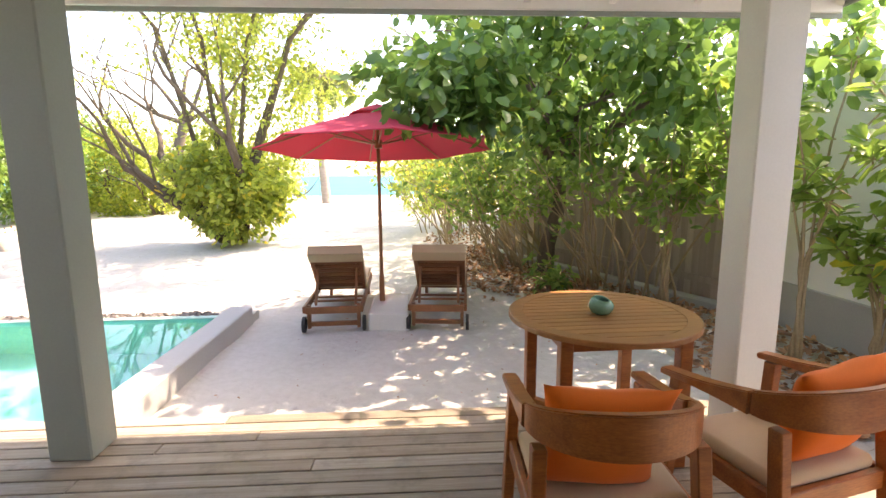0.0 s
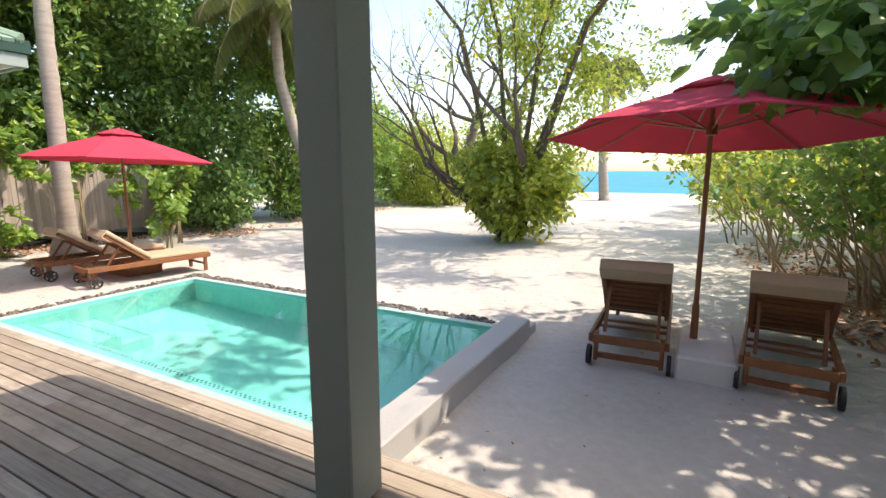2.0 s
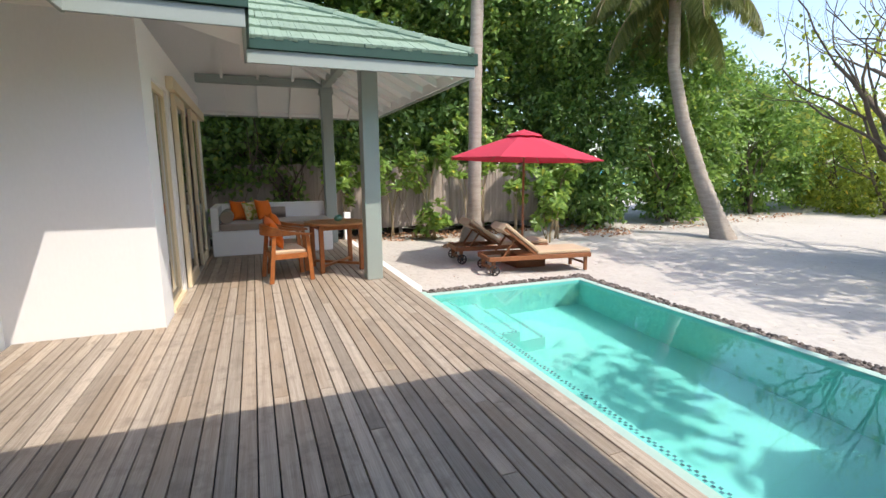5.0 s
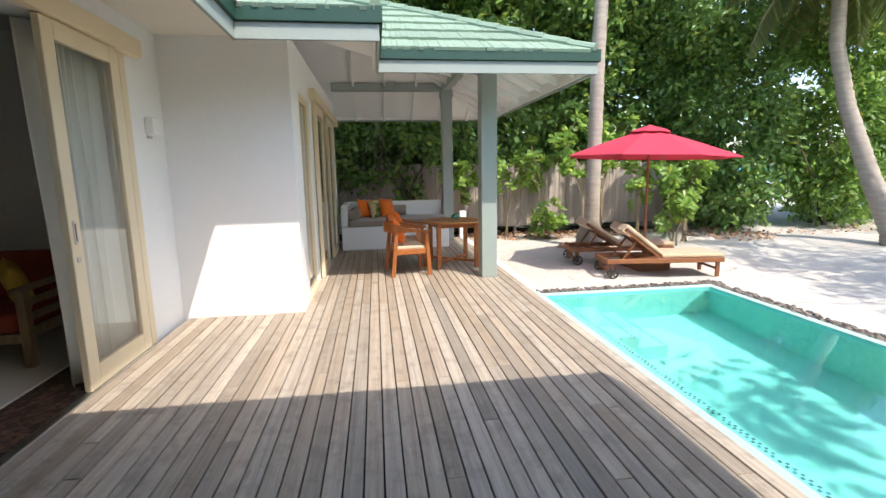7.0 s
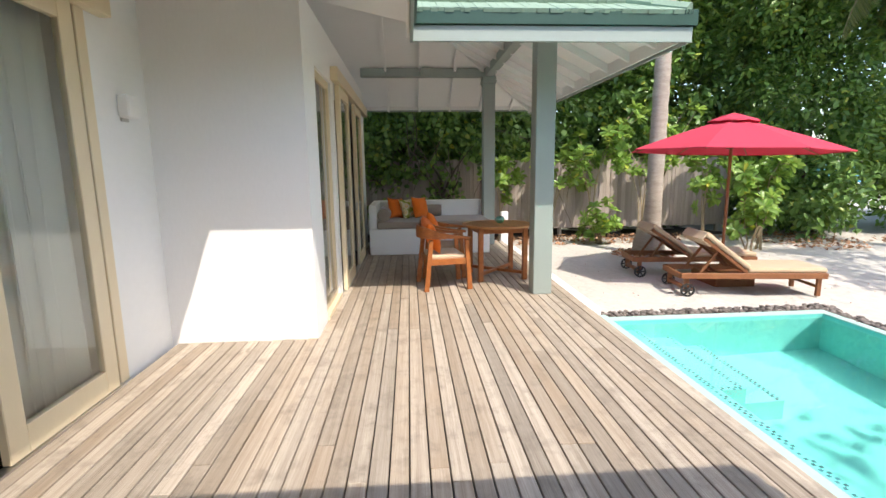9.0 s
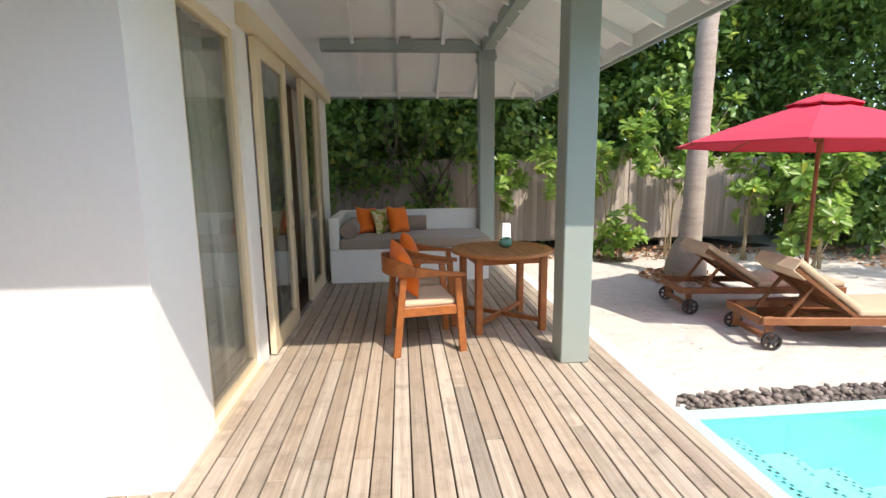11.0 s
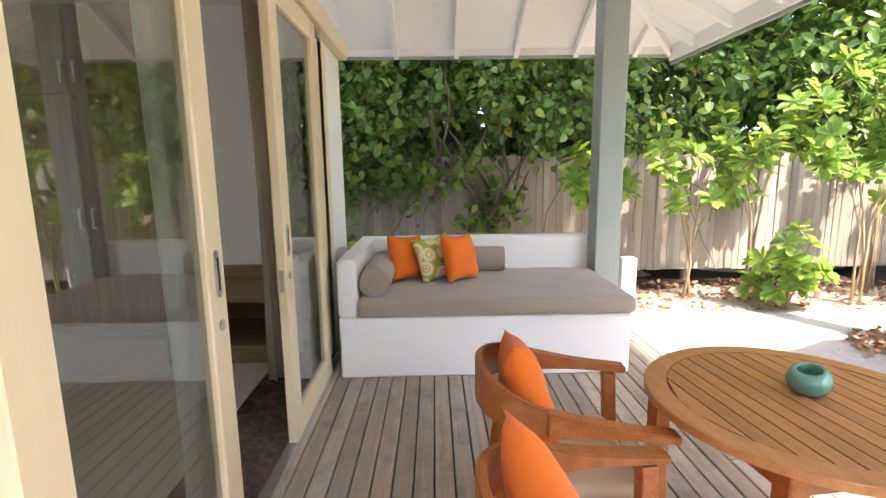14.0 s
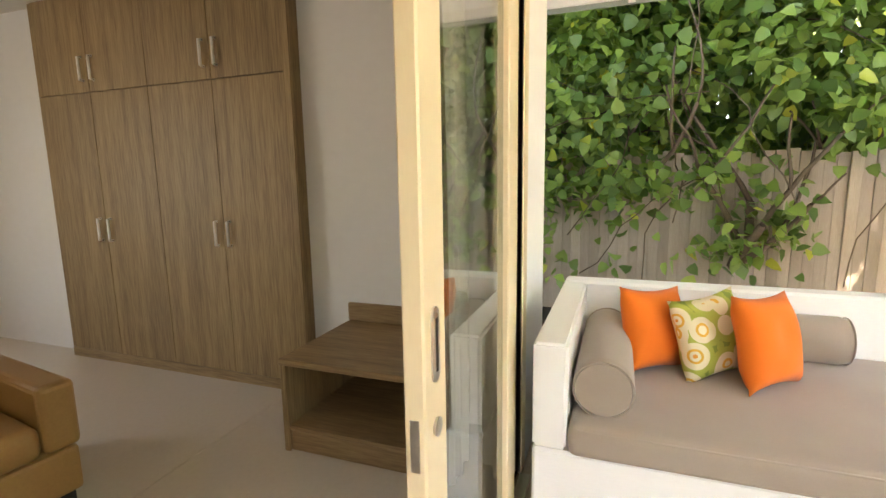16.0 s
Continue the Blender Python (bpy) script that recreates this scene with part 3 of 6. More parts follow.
def rafters():
    """White rafters under the porch soffits, square to the eaves, with hip rafters at the corners."""
    for flip in (False, True):
        g = lambda x: fx(x, flip)
        segs = []
        y = 0.60
        while y < 3.6:
            d = min(3.0, 3.62 - y)
            segs.append(((-13.07, y, 0.02), (-13.1 + d, y, d)))
            if y > 1.2:
                segs.append(((-7.13, y, 0.02), (-7.1 - d, y, d)))
            y += 0.65
        x = -12.6
        while x < -7.2:
            d = min(x + 13.1, -7.1 - x, 3.0)
            segs.append(((x, 3.59, 0.02), (x, 3.62 - d, d)))
            x += 0.62
        segs += [((-13.07, 3.59, 0.03), (-10.1, 0.62, 3.0)), ((-7.13, 3.59, 0.03), (-10.1, 0.62, 3.0))]
        for a, b in segs:
            bm = bmesh.new()
            pa, pb = Vector((g(a[0]), a[1], roof_z(a[2]) - 0.094)), Vector((g(b[0]), b[1], roof_z(b[2]) - 0.094))
            s = (pb - pa).cross(Vector((0, 0, 1))).normalized() * 0.025
            dn = Vector((0, 0, -0.10))
            v = [bm.verts.new(p) for p in (pa - s, pa + s, pb + s, pb - s, pa - s + dn, pa + s + dn, pb + s + dn, pb - s + dn)]
            for q in ((0, 1, 2, 3), (7, 6, 5, 4), (0, 4, 5, 1), (1, 5, 6, 2), (2, 6, 7, 3), (3, 7, 4, 0)):
                bm.faces.new([v[i] for i in q])
            bmesh.ops.recalc_face_normals(bm, faces=bm.faces[:])
            tagged(part("rafter", bm, M["white"]), "white painted timber rafter under the porch roof", "rafter", group="porch rafters", kind="structure")


rafters()


def porch_post(x, y, pale):
    post = empty("porch_post", pose(x, y, 0), "square %s painted timber porch post standing on the deck" % ("off-white" if pale else "grey-green"), "post", "porch posts")
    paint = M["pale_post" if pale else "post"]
    part("shaft", boxed(-0.112, 0.112, -0.112, 0.112, 0, 3.1, 0.008), paint, post)
    bm = bmesh.new()
    for w, z0, z1 in ((0.122, 3.055, 3.085), (0.138, 3.085, 3.13), (0.128, 3.13, 3.20)):
        box(bm, -w, w, -w, w, z0, z1, 0.006)
    part("capital", bm, paint, post)
    return post


for x in (-8.12, -11.98):
    porch_post(x, 2.55, False)
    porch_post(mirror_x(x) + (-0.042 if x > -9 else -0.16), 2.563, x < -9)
for flip in (False, True):
    g = lambda x: fx(x, flip)
    for nm, (x0, x1, y0, y1) in (("beam", (-12.06, -11.9, 0.14, 2.67)), ("beam", (-11.9, -8.06, 2.47, 2.63)), ("beam", (-8.22, -8.06, 0.14, 2.47))):
        if nm == "beam" and x0 == -8.22:
            continue
        xa, xb = sorted((g(x0), g(x1)))
        tagged(part("beam", boxed(xa, xb, y0, y1, 3.202, 3.35, 0.006), M["post"]), "grey-green painted timber beam between porch posts and house wall", "beam", kind="structure")
lamp = empty("soffit_lamp", pose(-11.87, 1.35, 3.27), "small grey box lamp fixed to the porch beam", "lamp")
part("housing", boxed(-0.03, 0.06, -0.09, 0.09, -0.05, 0.09, 0.01), M["post"], lamp)


# ---- glazing ----
def leaf_frame(thing, x0, x1, y0, y1, z0, z1, st=0.13, bottom=0.16, top=0.13, glass="glass"):
    """A glazed door leaf: stiles, rails, beads and a pane."""
    for a, b, c, d in ((x0, x0 + st, z0, z1), (x1 - st, x1, z0, z1)):
        part("stile", boxed(a, b, y0, y1, c, d, 0.005), M["cream"], thing)
    part("bottom_rail", boxed(x0 + st, x1 - st, y0 + 0.001, y1 - 0.001, z0, z0 + bottom, 0.004), M["cream"], thing)
    part("top_rail", boxed(x0 + st, x1 - st, y0 + 0.001, y1 - 0.001, z1 - top, z1, 0.004), M["cream"], thing)
    pane = part("pane", boxed(x0 + st - 0.008, x1 - st + 0.008, (y0 + y1) / 2 - 0.003, (y0 + y1) / 2 + 0.003, z0 + bottom - 0.008, z1 - top + 0.008), M[glass], thing, "clear glass pane")
    pane.visible_shadow = False


def pull(thing, x, z, yf):
    """Recessed oval steel pull and a round lock plate."""
    bm = bmesh.new()
    n = 10
    for k, (w, h, t) in enumerate(((0.022, 0.085, 0.004), (0.013, 0.070, 0.0055))):
        ring = []
        for s, c in ((1, h - w), (-1, -(h - w))):
            for i in range(n + 1):
                a = math.pi * i / n
                ring.append((x + w * math.cos(a) * s, z + c + w * math.sin(a) * s))
        f = [bm.verts.new((p, yf + t, q)) for p, q in ring]
        b = [bm.verts.new((p, yf - 0.002, q)) for p, q in ring]
        bm.faces.new(f)
        for i in range(len(ring)):
            bm.faces.new((f[i], b[i], b[(i + 1) % len(ring)], f[(i + 1) % len(ring)]))
    bmesh.ops.recalc_face_normals(bm, faces=bm.faces[:])
    part("pull", bm, M["metal"], thing, "steel recessed oval pull")
    bm = boxed(x - 0.006, x + 0.006, yf + 0.005, yf + 0.0065, z - 0.06, z + 0.06)
    part("pull_recess", bm, M["dark"], thing, "dark slot of the pull")
    bm = bmesh.new()
    bmesh.ops.create_cone(bm, cap_ends=True, segments=20, radius1=0.022, radius2=0.019, depth=0.008, matrix=pose(x, yf + 0.003, z - 0.19, 90))
    box(bm, x - 0.003, x + 0.003, yf + 0.005, yf + 0.0085, z - 0.202, z - 0.178)
    part("lock", bm, M["metal"], thing, "round steel lock rose")


def sliding_leaf(x0, x1, y0, z0, z1, pull_x, label, glass="glass"):
    d = empty("door", None, label, "door", kind="structure")
    leaf_frame(d, x0, x1, y0, y0 + 0.05, z0, z1, glass=glass)
    pull(d, pull_x, 1.15, y0 + 0.05)
    return d


d1 = sliding_leaf(-9.36, -8.43, 0.15, 0.015, 2.48, -9.30, "cream wooden sliding door leaf with tall glass, slid half open")
d2 = sliding_leaf(-11.02, -10.08, 0.15, 0.015, 2.48, -10.14, "cream wooden sliding door leaf with tall glass beside the daybed")
d3 = sliding_leaf(-5.87, -4.93, -1.125, 0.015, 2.55, -4.99, "cream wooden sliding door leaf of the living room, slid open", "window_glass")
for d, nm in ((d1, "door_1"), (d2, "door_2"), (d3, "door_3")):
    d.name = nm
# steel strike plate on the meeting edge of the second leaf
part("strike_plate", boxed(-10.079, -10.076, 0.164, 0.186, 0.88, 1.0, 0.001), M["metal"], d2, "steel strike plate")
# fixed frames behind the leaves, and the head rails
fr = empty("door_frame", None, "cream painted wooden door frame with sliding head rail", "door frame", kind="structure")
part("head_rail", boxed(-12.14, -8.2, 0.142, 0.225, 2.49, 2.64, 0.006), M["cream"], fr)
part("jamb", boxed(-11.55, -11.45, -0.05, 0.148, 0.0, 2.488, 0.005), M["cream"], fr)
part("jamb", boxed(-11.44, -11.34, 0.02, 0.12, 0.012, 2.488, 0.005), M["cream"], fr)
part("sill_track", boxed(-11.44, -8.42, 0.142, 0.20, -0.02, 0.012, 0.003), M["metal"], fr, "worn metal sliding track")
fr = empty("door_frame", None, "cream painted wooden frame of the living room doorway", "door frame", kind="structure")
part("head_rail", boxed(-6.24, -2.9, -1.128, -1.04, 2.56, 2.715, 0.006), M["cream"], fr)
part("jamb", boxed(-6.03, -5.93, -1.25, -1.10, 0.0, 2.556, 0.005), M["cream"], fr)
part("sill_track", boxed(-5.93, -3.0, -1.128, -1.06, -0.02, 0.012, 0.003), M["metal"], fr, "worn metal sliding track")
for flip, nm in ((False, "window_1"),):
    w = empty(nm, None, "tall fixed window with cream wooden frame and sheer curtain behind", "window", kind="structure")
    xa, xb = sorted((fx(-8.19, flip), fx(-7.27, flip)))
    leaf_frame(w, xa, xb, 0.055, 0.115, 0.04, 2.46, 0.075, 0.075, 0.075, "window_glass")
    part("sill", boxed(xa - 0.02, xb + 0.02, 0.116, 0.165, 0.0, 0.05, 0.004), M["cream"], w)


def curtain(name, x0, x1, y, z0, z1, folds, depth, material, label, m=None):
    bm = bmesh.new()
    n = int(folds * 10)
    rows = []
    rng = random.Random(int(abs(x0) * 100))
    ph = [rng.uniform(-0.5, 0.5) for _ in range(n + 1)]
    for j in range(9):
        t = j / 8
        row = []
        for i in range(n + 1):
            s = i / n
            a = (s + 0.05 * math.sin(9 * s + 1)) * folds * 2 * math.pi + 1.3 * t * (s - 0.4) + 0.5 * ph[i // 10 if i < n else n // 10] + 0.4 * math.sin(t * 2 + s * 5)
            dd = depth * (0.7 + 0.3 * t) * (0.75 + 0.4 * math.sin(23 * s + 0.7) * math.sin(3 * t + 5 * s))
            row.append(bm.verts.new((x0 + (x1 - x0) * s + 0.25 * dd * math.sin(2 * a), y + dd * math.sin(a), z1 + (z0 - z1) * t)))
        rows.append(row)
    for a, b in zip(rows, rows[1:]):
        for i in range(n):
            bm.faces.new((a[i], a[i + 1], b[i + 1], b[i]))
    ob = part(name, bm, material, smooth=True)
    mod = ob.modifiers.new("cloth", "SOLIDIFY")
    mod.thickness = 0.003
    return tagged(ob, label, "curtain")


curtain("sheer_curtain", -8.16, -7.30, -0.055, 0.05, 2.44, 6, 0.095, M["sheer"], "sheer grey-white curtain hanging behind the tall window")
curtain("sheer_curtain", -9.36, -9.17, 0.08, 0.03, 2.62, 3, 0.022, M["sheer"], "sheer grey-white curtain gathered behind the sliding door")
curtain("sheer_curtain", -11.44, -11.12, -0.16, 0.03, 2.62, 3, 0.04, M["sheer"], "sheer curtain gathered at the end of the doorway")
curtain("drape", -11.10, -10.86, -0.17, 0.03, 2.75, 3, 0.06, M["drape"], "heavy beige drape gathered beside the sliding door")
curtain("sheer_curtain", -5.86, -5.0, -1.225, 0.03, 2.54, 7, 0.07, M["sheer"], "sheer pale curtain behind the living room door")

# ---- sconce ----
sc = empty("wall_sconce", pose(-6.40, -1.13, 1.90), "small white box wall light", "wall lamp")
bm = boxed(-0.07, 0.07, 0.0, 0.085, 0.0, 0.17, 0.012)
part("shade", bm, M["white"], sc)
part("base_plate", boxed(-0.045, 0.045, 0.0, 0.012, -0.025, 0.002), M["metal"], sc)


# ---- deck ----
def deck():
    d = empty("floor_deck", None, "weathered grey-brown timber deck boards running along the house", "deck", kind="structure")
    rng = random.Random(4)
    pitch, gap = 0.1023, 0.0085
    shared = {}
    y = 2.9 - pitch
    while y > -1.14:
        x_lo, x_hi = -12.25, 2.35
        if y < 0.0:
            x_lo, x_hi = -6.74, -1.9
        y0 = y + gap
        x = x_lo - rng.uniform(0, 4.0)
        while x < x_hi:
            ln = rng.choice((3.6, 4.2, 4.8, 5.4))
            a, b = max(x, x_lo), min(x + ln, x_hi)
            x += ln
            if b - a < 0.12:
                continue
            key = round(b - a, 2)
            if key not in shared:
                bm = boxed(0, key - 0.004, 0, pitch - gap, -0.028, 0, 0.003)
                shared[key] = mesh_of(bm, "deck_board", M["deck"])
            ob = new("deck_board", shared[key])
            ob.parent = d
            ob.matrix_basis = pose(a, y0, rng.uniform(-0.0015, 0.0015), rng.uniform(-0.25, 0.25), 0, 0)
        y -= pitch
    # one solid black block, so the gaps between boards read as shade
    tagged(part("deck_joists", boxed(-12.2, 2.3, -1.12, 2.86, -0.30, -0.06), M["dark"]), "black slab standing in for the shade under the deck", "joists", kind="structure")
    tagged(part("trim", boxed(-12.3, -7.47, 2.904, 3.06, -0.45, -0.03, 0.008), M["white"]), "white rendered kerb along the deck edge", "kerb", kind="structure")
    tagged(part("trim", boxed(-2.05, 2.4, 2.904, 2.95, -0.45, -0.035, 0.008), M["poolwall"]), "grey rendered edge below the deck boards", "kerb", kind="structure")


deck()


# ---- pool ----
def pool():
    p = empty("pool", None, "small turquoise plunge pool with pale rim beside the deck", "pool", kind="structure")
    x0, x1, y0, y1 = -7.33, -2.36, 3.10, 5.52
    zt = -0.13
    bm = bmesh.new()
    box(bm, POOL[0], POOL[1], POOL[2], POOL[3], -1.6, -1.35)
    part("pool_floor", bm, M["plaster"], p)
    bm = bmesh.new()
    box(bm, POOL[0], x0, y0, y1, -1.35, zt - 0.014)
    box(bm, x1, x1 + 0.02, y0, y1, -1.35, zt - 0.014)
    box(bm, POOL[0], x1 + 0.02, y1, y1 + 0.06, -1.35, zt - 0.014)
    box(bm, POOL[0], x1 + 0.02, 2.906, y0, -1.35, zt - 0.014)
    part("pool_wall", bm, M["plaster"], p)
    bm = bmesh.new()
    box(bm, x0, x1, y0, 3.42, -1.35, -0.42)
    box(bm, x0, -6.15, 3.42, 3.80, -1.35, -0.70)
    box(bm, x0, -6.15, 3.80, 4.15, -1.35, -1.0)
    part("pool_step", bm, M["plaster"], p)
    bm = bmesh.new()
    box(bm, POOL[0], x1, 2.906, y0, zt - 0.012, zt + 0.03, 0.006)
    box(bm, POOL[0], x0, y0 + 0.001, y1 + 0.1, zt - 0.012, zt, 0.004)
    box(bm, x0, x1, y1, y1 + 0.1, zt - 0.012, zt, 0.004)
    part("pool_rim", bm, M["rim"], p, "pale green tiled pool rim")
    bm = bmesh.new()
    box(bm, x1 + 0.003, -2.08, 2.906, 5.95, -1.35, zt + 0.01, 0.012)
    box(bm, x1 + 0.05, -2.10, 5.951, 6.24, -0.7, zt - 0.11, 0.012)
    part("end_wall", bm, M["poolwall"], p, "grey rendered end wall of the pool")
    # small dark mosaic squares along the step edges
    bm = bmesh.new()
    rng = random.Random(3)
    def run(ax, ay, bx, by, z, wdt=2):
        n = int(math.hypot(bx - ax, by - ay) / 0.027)
        for i in range(n):
            for k in range(wdt):
                if (i + k) % 2 and rng.random() < 0.92:
                    x = ax + (bx - ax) * i / n + (0 if bx != ax else -0.027 * k)
                    y = ay + (by - ay) * i / n - (0.027 * k if bx != ax else 0)
                    box(bm, x, x + 0.022, y - 0.022, y, z, z + 0.004)
    run(x0, 3.405, x1 - 0.1, 3.405, -0.42)
    run(x0, 3.79, -6.16, 3.79, -0.70)
    run(-6.17, 3.45, -6.17, 3.79, -0.70)
    run(x0, 4.14, -6.16, 4.14, -1.0)
    m = part("mosaic_squares", bm, M["mosaic"], p, "dark blue mosaic squares along the pool steps")
    tagged(m, kind="stuff")
    bm = bmesh.new()
    vs = [bm.verts.new(q) for q in ((x0, y0, -0.16), (x1 + 0.002, y0, -0.16), (x1 + 0.002, y1, -0.16), (x0, y1, -0.16))]
    bm.faces.new(vs)
    w = part("water_surface", bm, M["water"], p, "clear rippled pool water")
    w.visible_shadow = False


pool()


def pebbles():
    rng = np.random.default_rng(8)
    bm = bmesh.new()
    bmesh.ops.create_icosphere(bm, subdivisions=1, radius=1)
    vv = np.array([v.co[:] for v in bm.verts])
    ff = np.array([[v.index for v in f.verts] for f in bm.faces])
    bm.free()
    spots = []
    def strip(x0, x1, y0, y1, n, z):
        for _ in range(n):
            spots.append((rng.uniform(x0, x1), rng.uniform(y0, y1), z + rng.uniform(-0.02, 0.03)))
    strip(-7.74, -7.46, 3.08, 5.90, 900, -0.18)
    strip(-7.74, -2.45, 5.62, 5.82, 1600, -0.17)
    strip(-7.46, -2.45, 5.60, 5.66, 420, -0.17)
    n = len(spots)
    sp = np.array(spots)
    s = rng.uniform(0.015, 0.034, (n, 1)) * rng.uniform(0.65, 1.25, (n, 3)) * np.array([1.15, 1.15, 0.75])
    a = rng.uniform(0, 2 * np.pi, n)
    c, sn = np.cos(a), np.sin(a)
    loc = vv[None] * s[:, None] * (1 + 0.12 * rng.standard_normal((n, len(vv), 1)))
    co = np.stack([loc[..., 0] * c[:, None] - loc[..., 1] * sn[:, None], loc[..., 0] * sn[:, None] + loc[..., 1] * c[:, None], loc[..., 2]], -1) + sp[:, None]
    f = (ff[None] + (np.arange(n) * len(vv))[:, None, None]).reshape(-1, 3)
    tagged(new("pebbles", numpy_mesh("pebbles", co.reshape(-1, 3), f, M["pebble"], True)), "grey and brown pebbles in the gutter round the pool", "pebbles", kind="stuff")
    bm = bmesh.new()
    box(bm, -7.76, -7.455, 3.065, 5.9, -0.6, -0.20)
    box(bm, -7.454, -2.4, 5.626, 5.87, -0.6, -0.20)
    tagged(part("gutter_bed", bm, M["concrete"]), "concrete bed under the pebbles", "gutter", kind="structure")


pebbles()


# ---- west fence, east fence, neighbour's wall ----
def fence(name, a, b, z0, z1, label, pitch=0.104):
    f = empty(name, None, label, "fence")
    rng = random.Random(11)
    d = Vector((b[0] - a[0], b[1] - a[1], 0))
    n = int(d.length / pitch)
    ang = math.degrees(math.atan2(d.y, d.x))
    shared = []
    for k in range(4):
        bm = boxed(0, pitch + 0.006, -0.011, 0.011, 0, z1 - z0 + (k - 1.5) * 0.012, 0.004)
        shared.append(mesh_of(bm, "board", M["fence"]))
    for i in range(n):
        p = Vector((a[0], a[1], 0)) + d * i / n
        ob = new("board", shared[rng.randrange(4)])
        ob.parent = f
        ob.matrix_basis = pose(p.x, p.y, z0 + rng.uniform(-0.012, 0.012), rng.uniform(-0.6, 0.6), rng.uniform(-0.3, 0.3), ang + rng.uniform(2.5, 5.5))
    nrm = Vector((-d.y, d.x, 0)).normalized() * 0.045
    for z in (z0 + 0.25, z1 - 0.3):
        bm = bmesh.new()
        box(bm, 0, d.length, -0.02, 0.02, z, z + 0.09, 0.004, pose(a[0] + nrm.x, a[1] + nrm.y, 0, 0, 0, ang))
        part("rail", bm, M["fence"], f)
    for i in range(int(d.length / 2.2) + 1):
        p = Vector((a[0], a[1], 0)) + d * min(1, i * 2.2 / d.length) + nrm * 2.2
        bm = boxed(p.x - 0.045, p.x + 0.045, p.y - 0.045, p.y + 0.045, -0.6, z1 - 0.05, 0.005)
        part("post", bm, M["fence"], f)
    return f


fence("fence", (-15.0, -6.0), (-15.0, 9.65), -0.10, 1.70, "tall grey weathered board fence behind the garden plants")
fence("fence", (4.35, 5.9), (1.95, 11.3), -0.30, 1.62, "tall grey weathered board fence behind the shrubs")
sl = part("soil_bed", boxed(-16.6, -14.55, -6.0, 10.2, -0.6, sand_height(-14.6, 5.0) + 0.012, 0.02), M["soil"])
tagged(sl, "dark soil bed under the fence and hedge", "soil", kind="structure")
kb = part("bed_kerb", boxed(0, 5.9, -0.09, 0.09, -0.6, -0.22, 0.02), M["poolwall"])
kb.matrix_basis = pose(4.05, 5.95, 0, 0, 0, 113.96)
tagged(kb, "weathered concrete kerb along the foot of the fence", "kerb", kind="structure")
nb = empty("garden_wall", None, "white rendered garden wall with grey plinth", "wall", kind="structure")
part("wall_face", boxed(4.4, 4.6, -6, 5.85, -0.5, 2.5, 0.01), M["wall"], nb)
part("plinth", boxed(4.36, 4.398, -6, 5.84, -0.5, 0.2, 0.01), M["poolwall"], nb)


# ---- daybed ----
def daybed():
    d = empty("daybed", pose(-12.05, 0.28, 0), "white masonry daybed with low back and arm, built on the deck", "daybed")
    part("base", boxed(0.0, 1.10, 0.0, 2.13, 0.0, 0.46, 0.012), M["wall"], d)
    part("back", boxed(-0.14, -0.002, 0.0, 2.14, 0.0, 0.89, 0.015), M["wall"], d)
    bm = bmesh.new()
    prism(bm, [(0, 0), (1.098, 0), (1.098, 0.13), (0, 0.13)], 0.462, 0.885)
    bmesh.ops.bevel(bm, geom=bm.edges[:], offset=0.012, segments=2, affect="EDGES")
    part("arm", bm, M["wall"], d)
    return d


daybed()


def soft_box(w, l, h, r=0.035, seed=0, sag=0.008):
    """A mattress-like cushion with rounded edges and slight waves."""
    bm = bmesh.new()
    r = min(r, h * 0.48)
    def cuts(s, step):
        n = max(2, int((s - 2 * r) / step))
        return [0, r * 0.3, r * 0.65] + [r + (s - 2 * r) * i / n for i in range(n + 1)] + [s - r * 0.65, s - r * 0.3, s]
    X, Y, Z = cuts(w, 0.07), cuts(l, 0.07), cuts(h, 0.1)
    vs = {}
    def vert(i, j, k):
        if (i, j, k) not in vs:
            p = Vector((X[i], Y[j], Z[k]))
            q = Vector((min(max(p.x, r), w - r), min(max(p.y, r), l - r), min(max(p.z, r), h - r)))
            d = p - q
            if d.length > 1e-6:
                p = q + d.normalized() * r
            n = noise.noise((p.x * 3.3 + seed, p.y * 3.3, p.z * 2)) + 0.4 * noise.noise((p.x * 11 + seed, p.y * 9, 1.0))
            if p.z > h * 0.55:
                p.z += sag * n
            else:
                p.x += 0.004 * n
            vs[i, j, k] = bm.verts.new(p)
        return vs[i, j, k]
    nx, ny, nz = len(X) - 1, len(Y) - 1, len(Z) - 1
    for i in range(nx):
        for j in range(ny):
            for k in (0, nz):
                bm.faces.new((vert(i, j, k), vert(i + 1, j, k), vert(i + 1, j + 1, k), vert(i, j + 1, k)))
    for i in range(nx):
        for k in range(nz):
            for j in (0, ny):
                bm.faces.new((vert(i, j, k), vert(i + 1, j, k), vert(i + 1, j, k + 1), vert(i, j, k + 1)))
    for j in range(ny):
        for k in range(nz):
            for i in (0, nx):
                bm.faces.new((vert(i, j, k), vert(i, j + 1, k), vert(i, j + 1, k + 1), vert(i, j, k + 1)))
    bmesh.ops.recalc_face_normals(bm, faces=bm.faces[:])
    return bm


m = part("mattress", soft_box(1.13, 2.02, 0.125, seed=2), M["taupe"], smooth=True)
m.matrix_basis = pose(-12.045, 0.415, 0.462)
tagged(m, "long taupe fabric mattress lying on the daybed", "mattress")
for zz in (0.016, 0.109):
    q = 0.008
    part("piping", tube(bmesh.new(), [(0.03, q, zz), (1.10, q, zz), (1.122, 0.03, zz), (1.122, 1.99, zz), (1.10, 2.012, zz), (0.03, 2.012, zz)], [0.005] * 6, 6), M["taupe"], m, smooth=True)


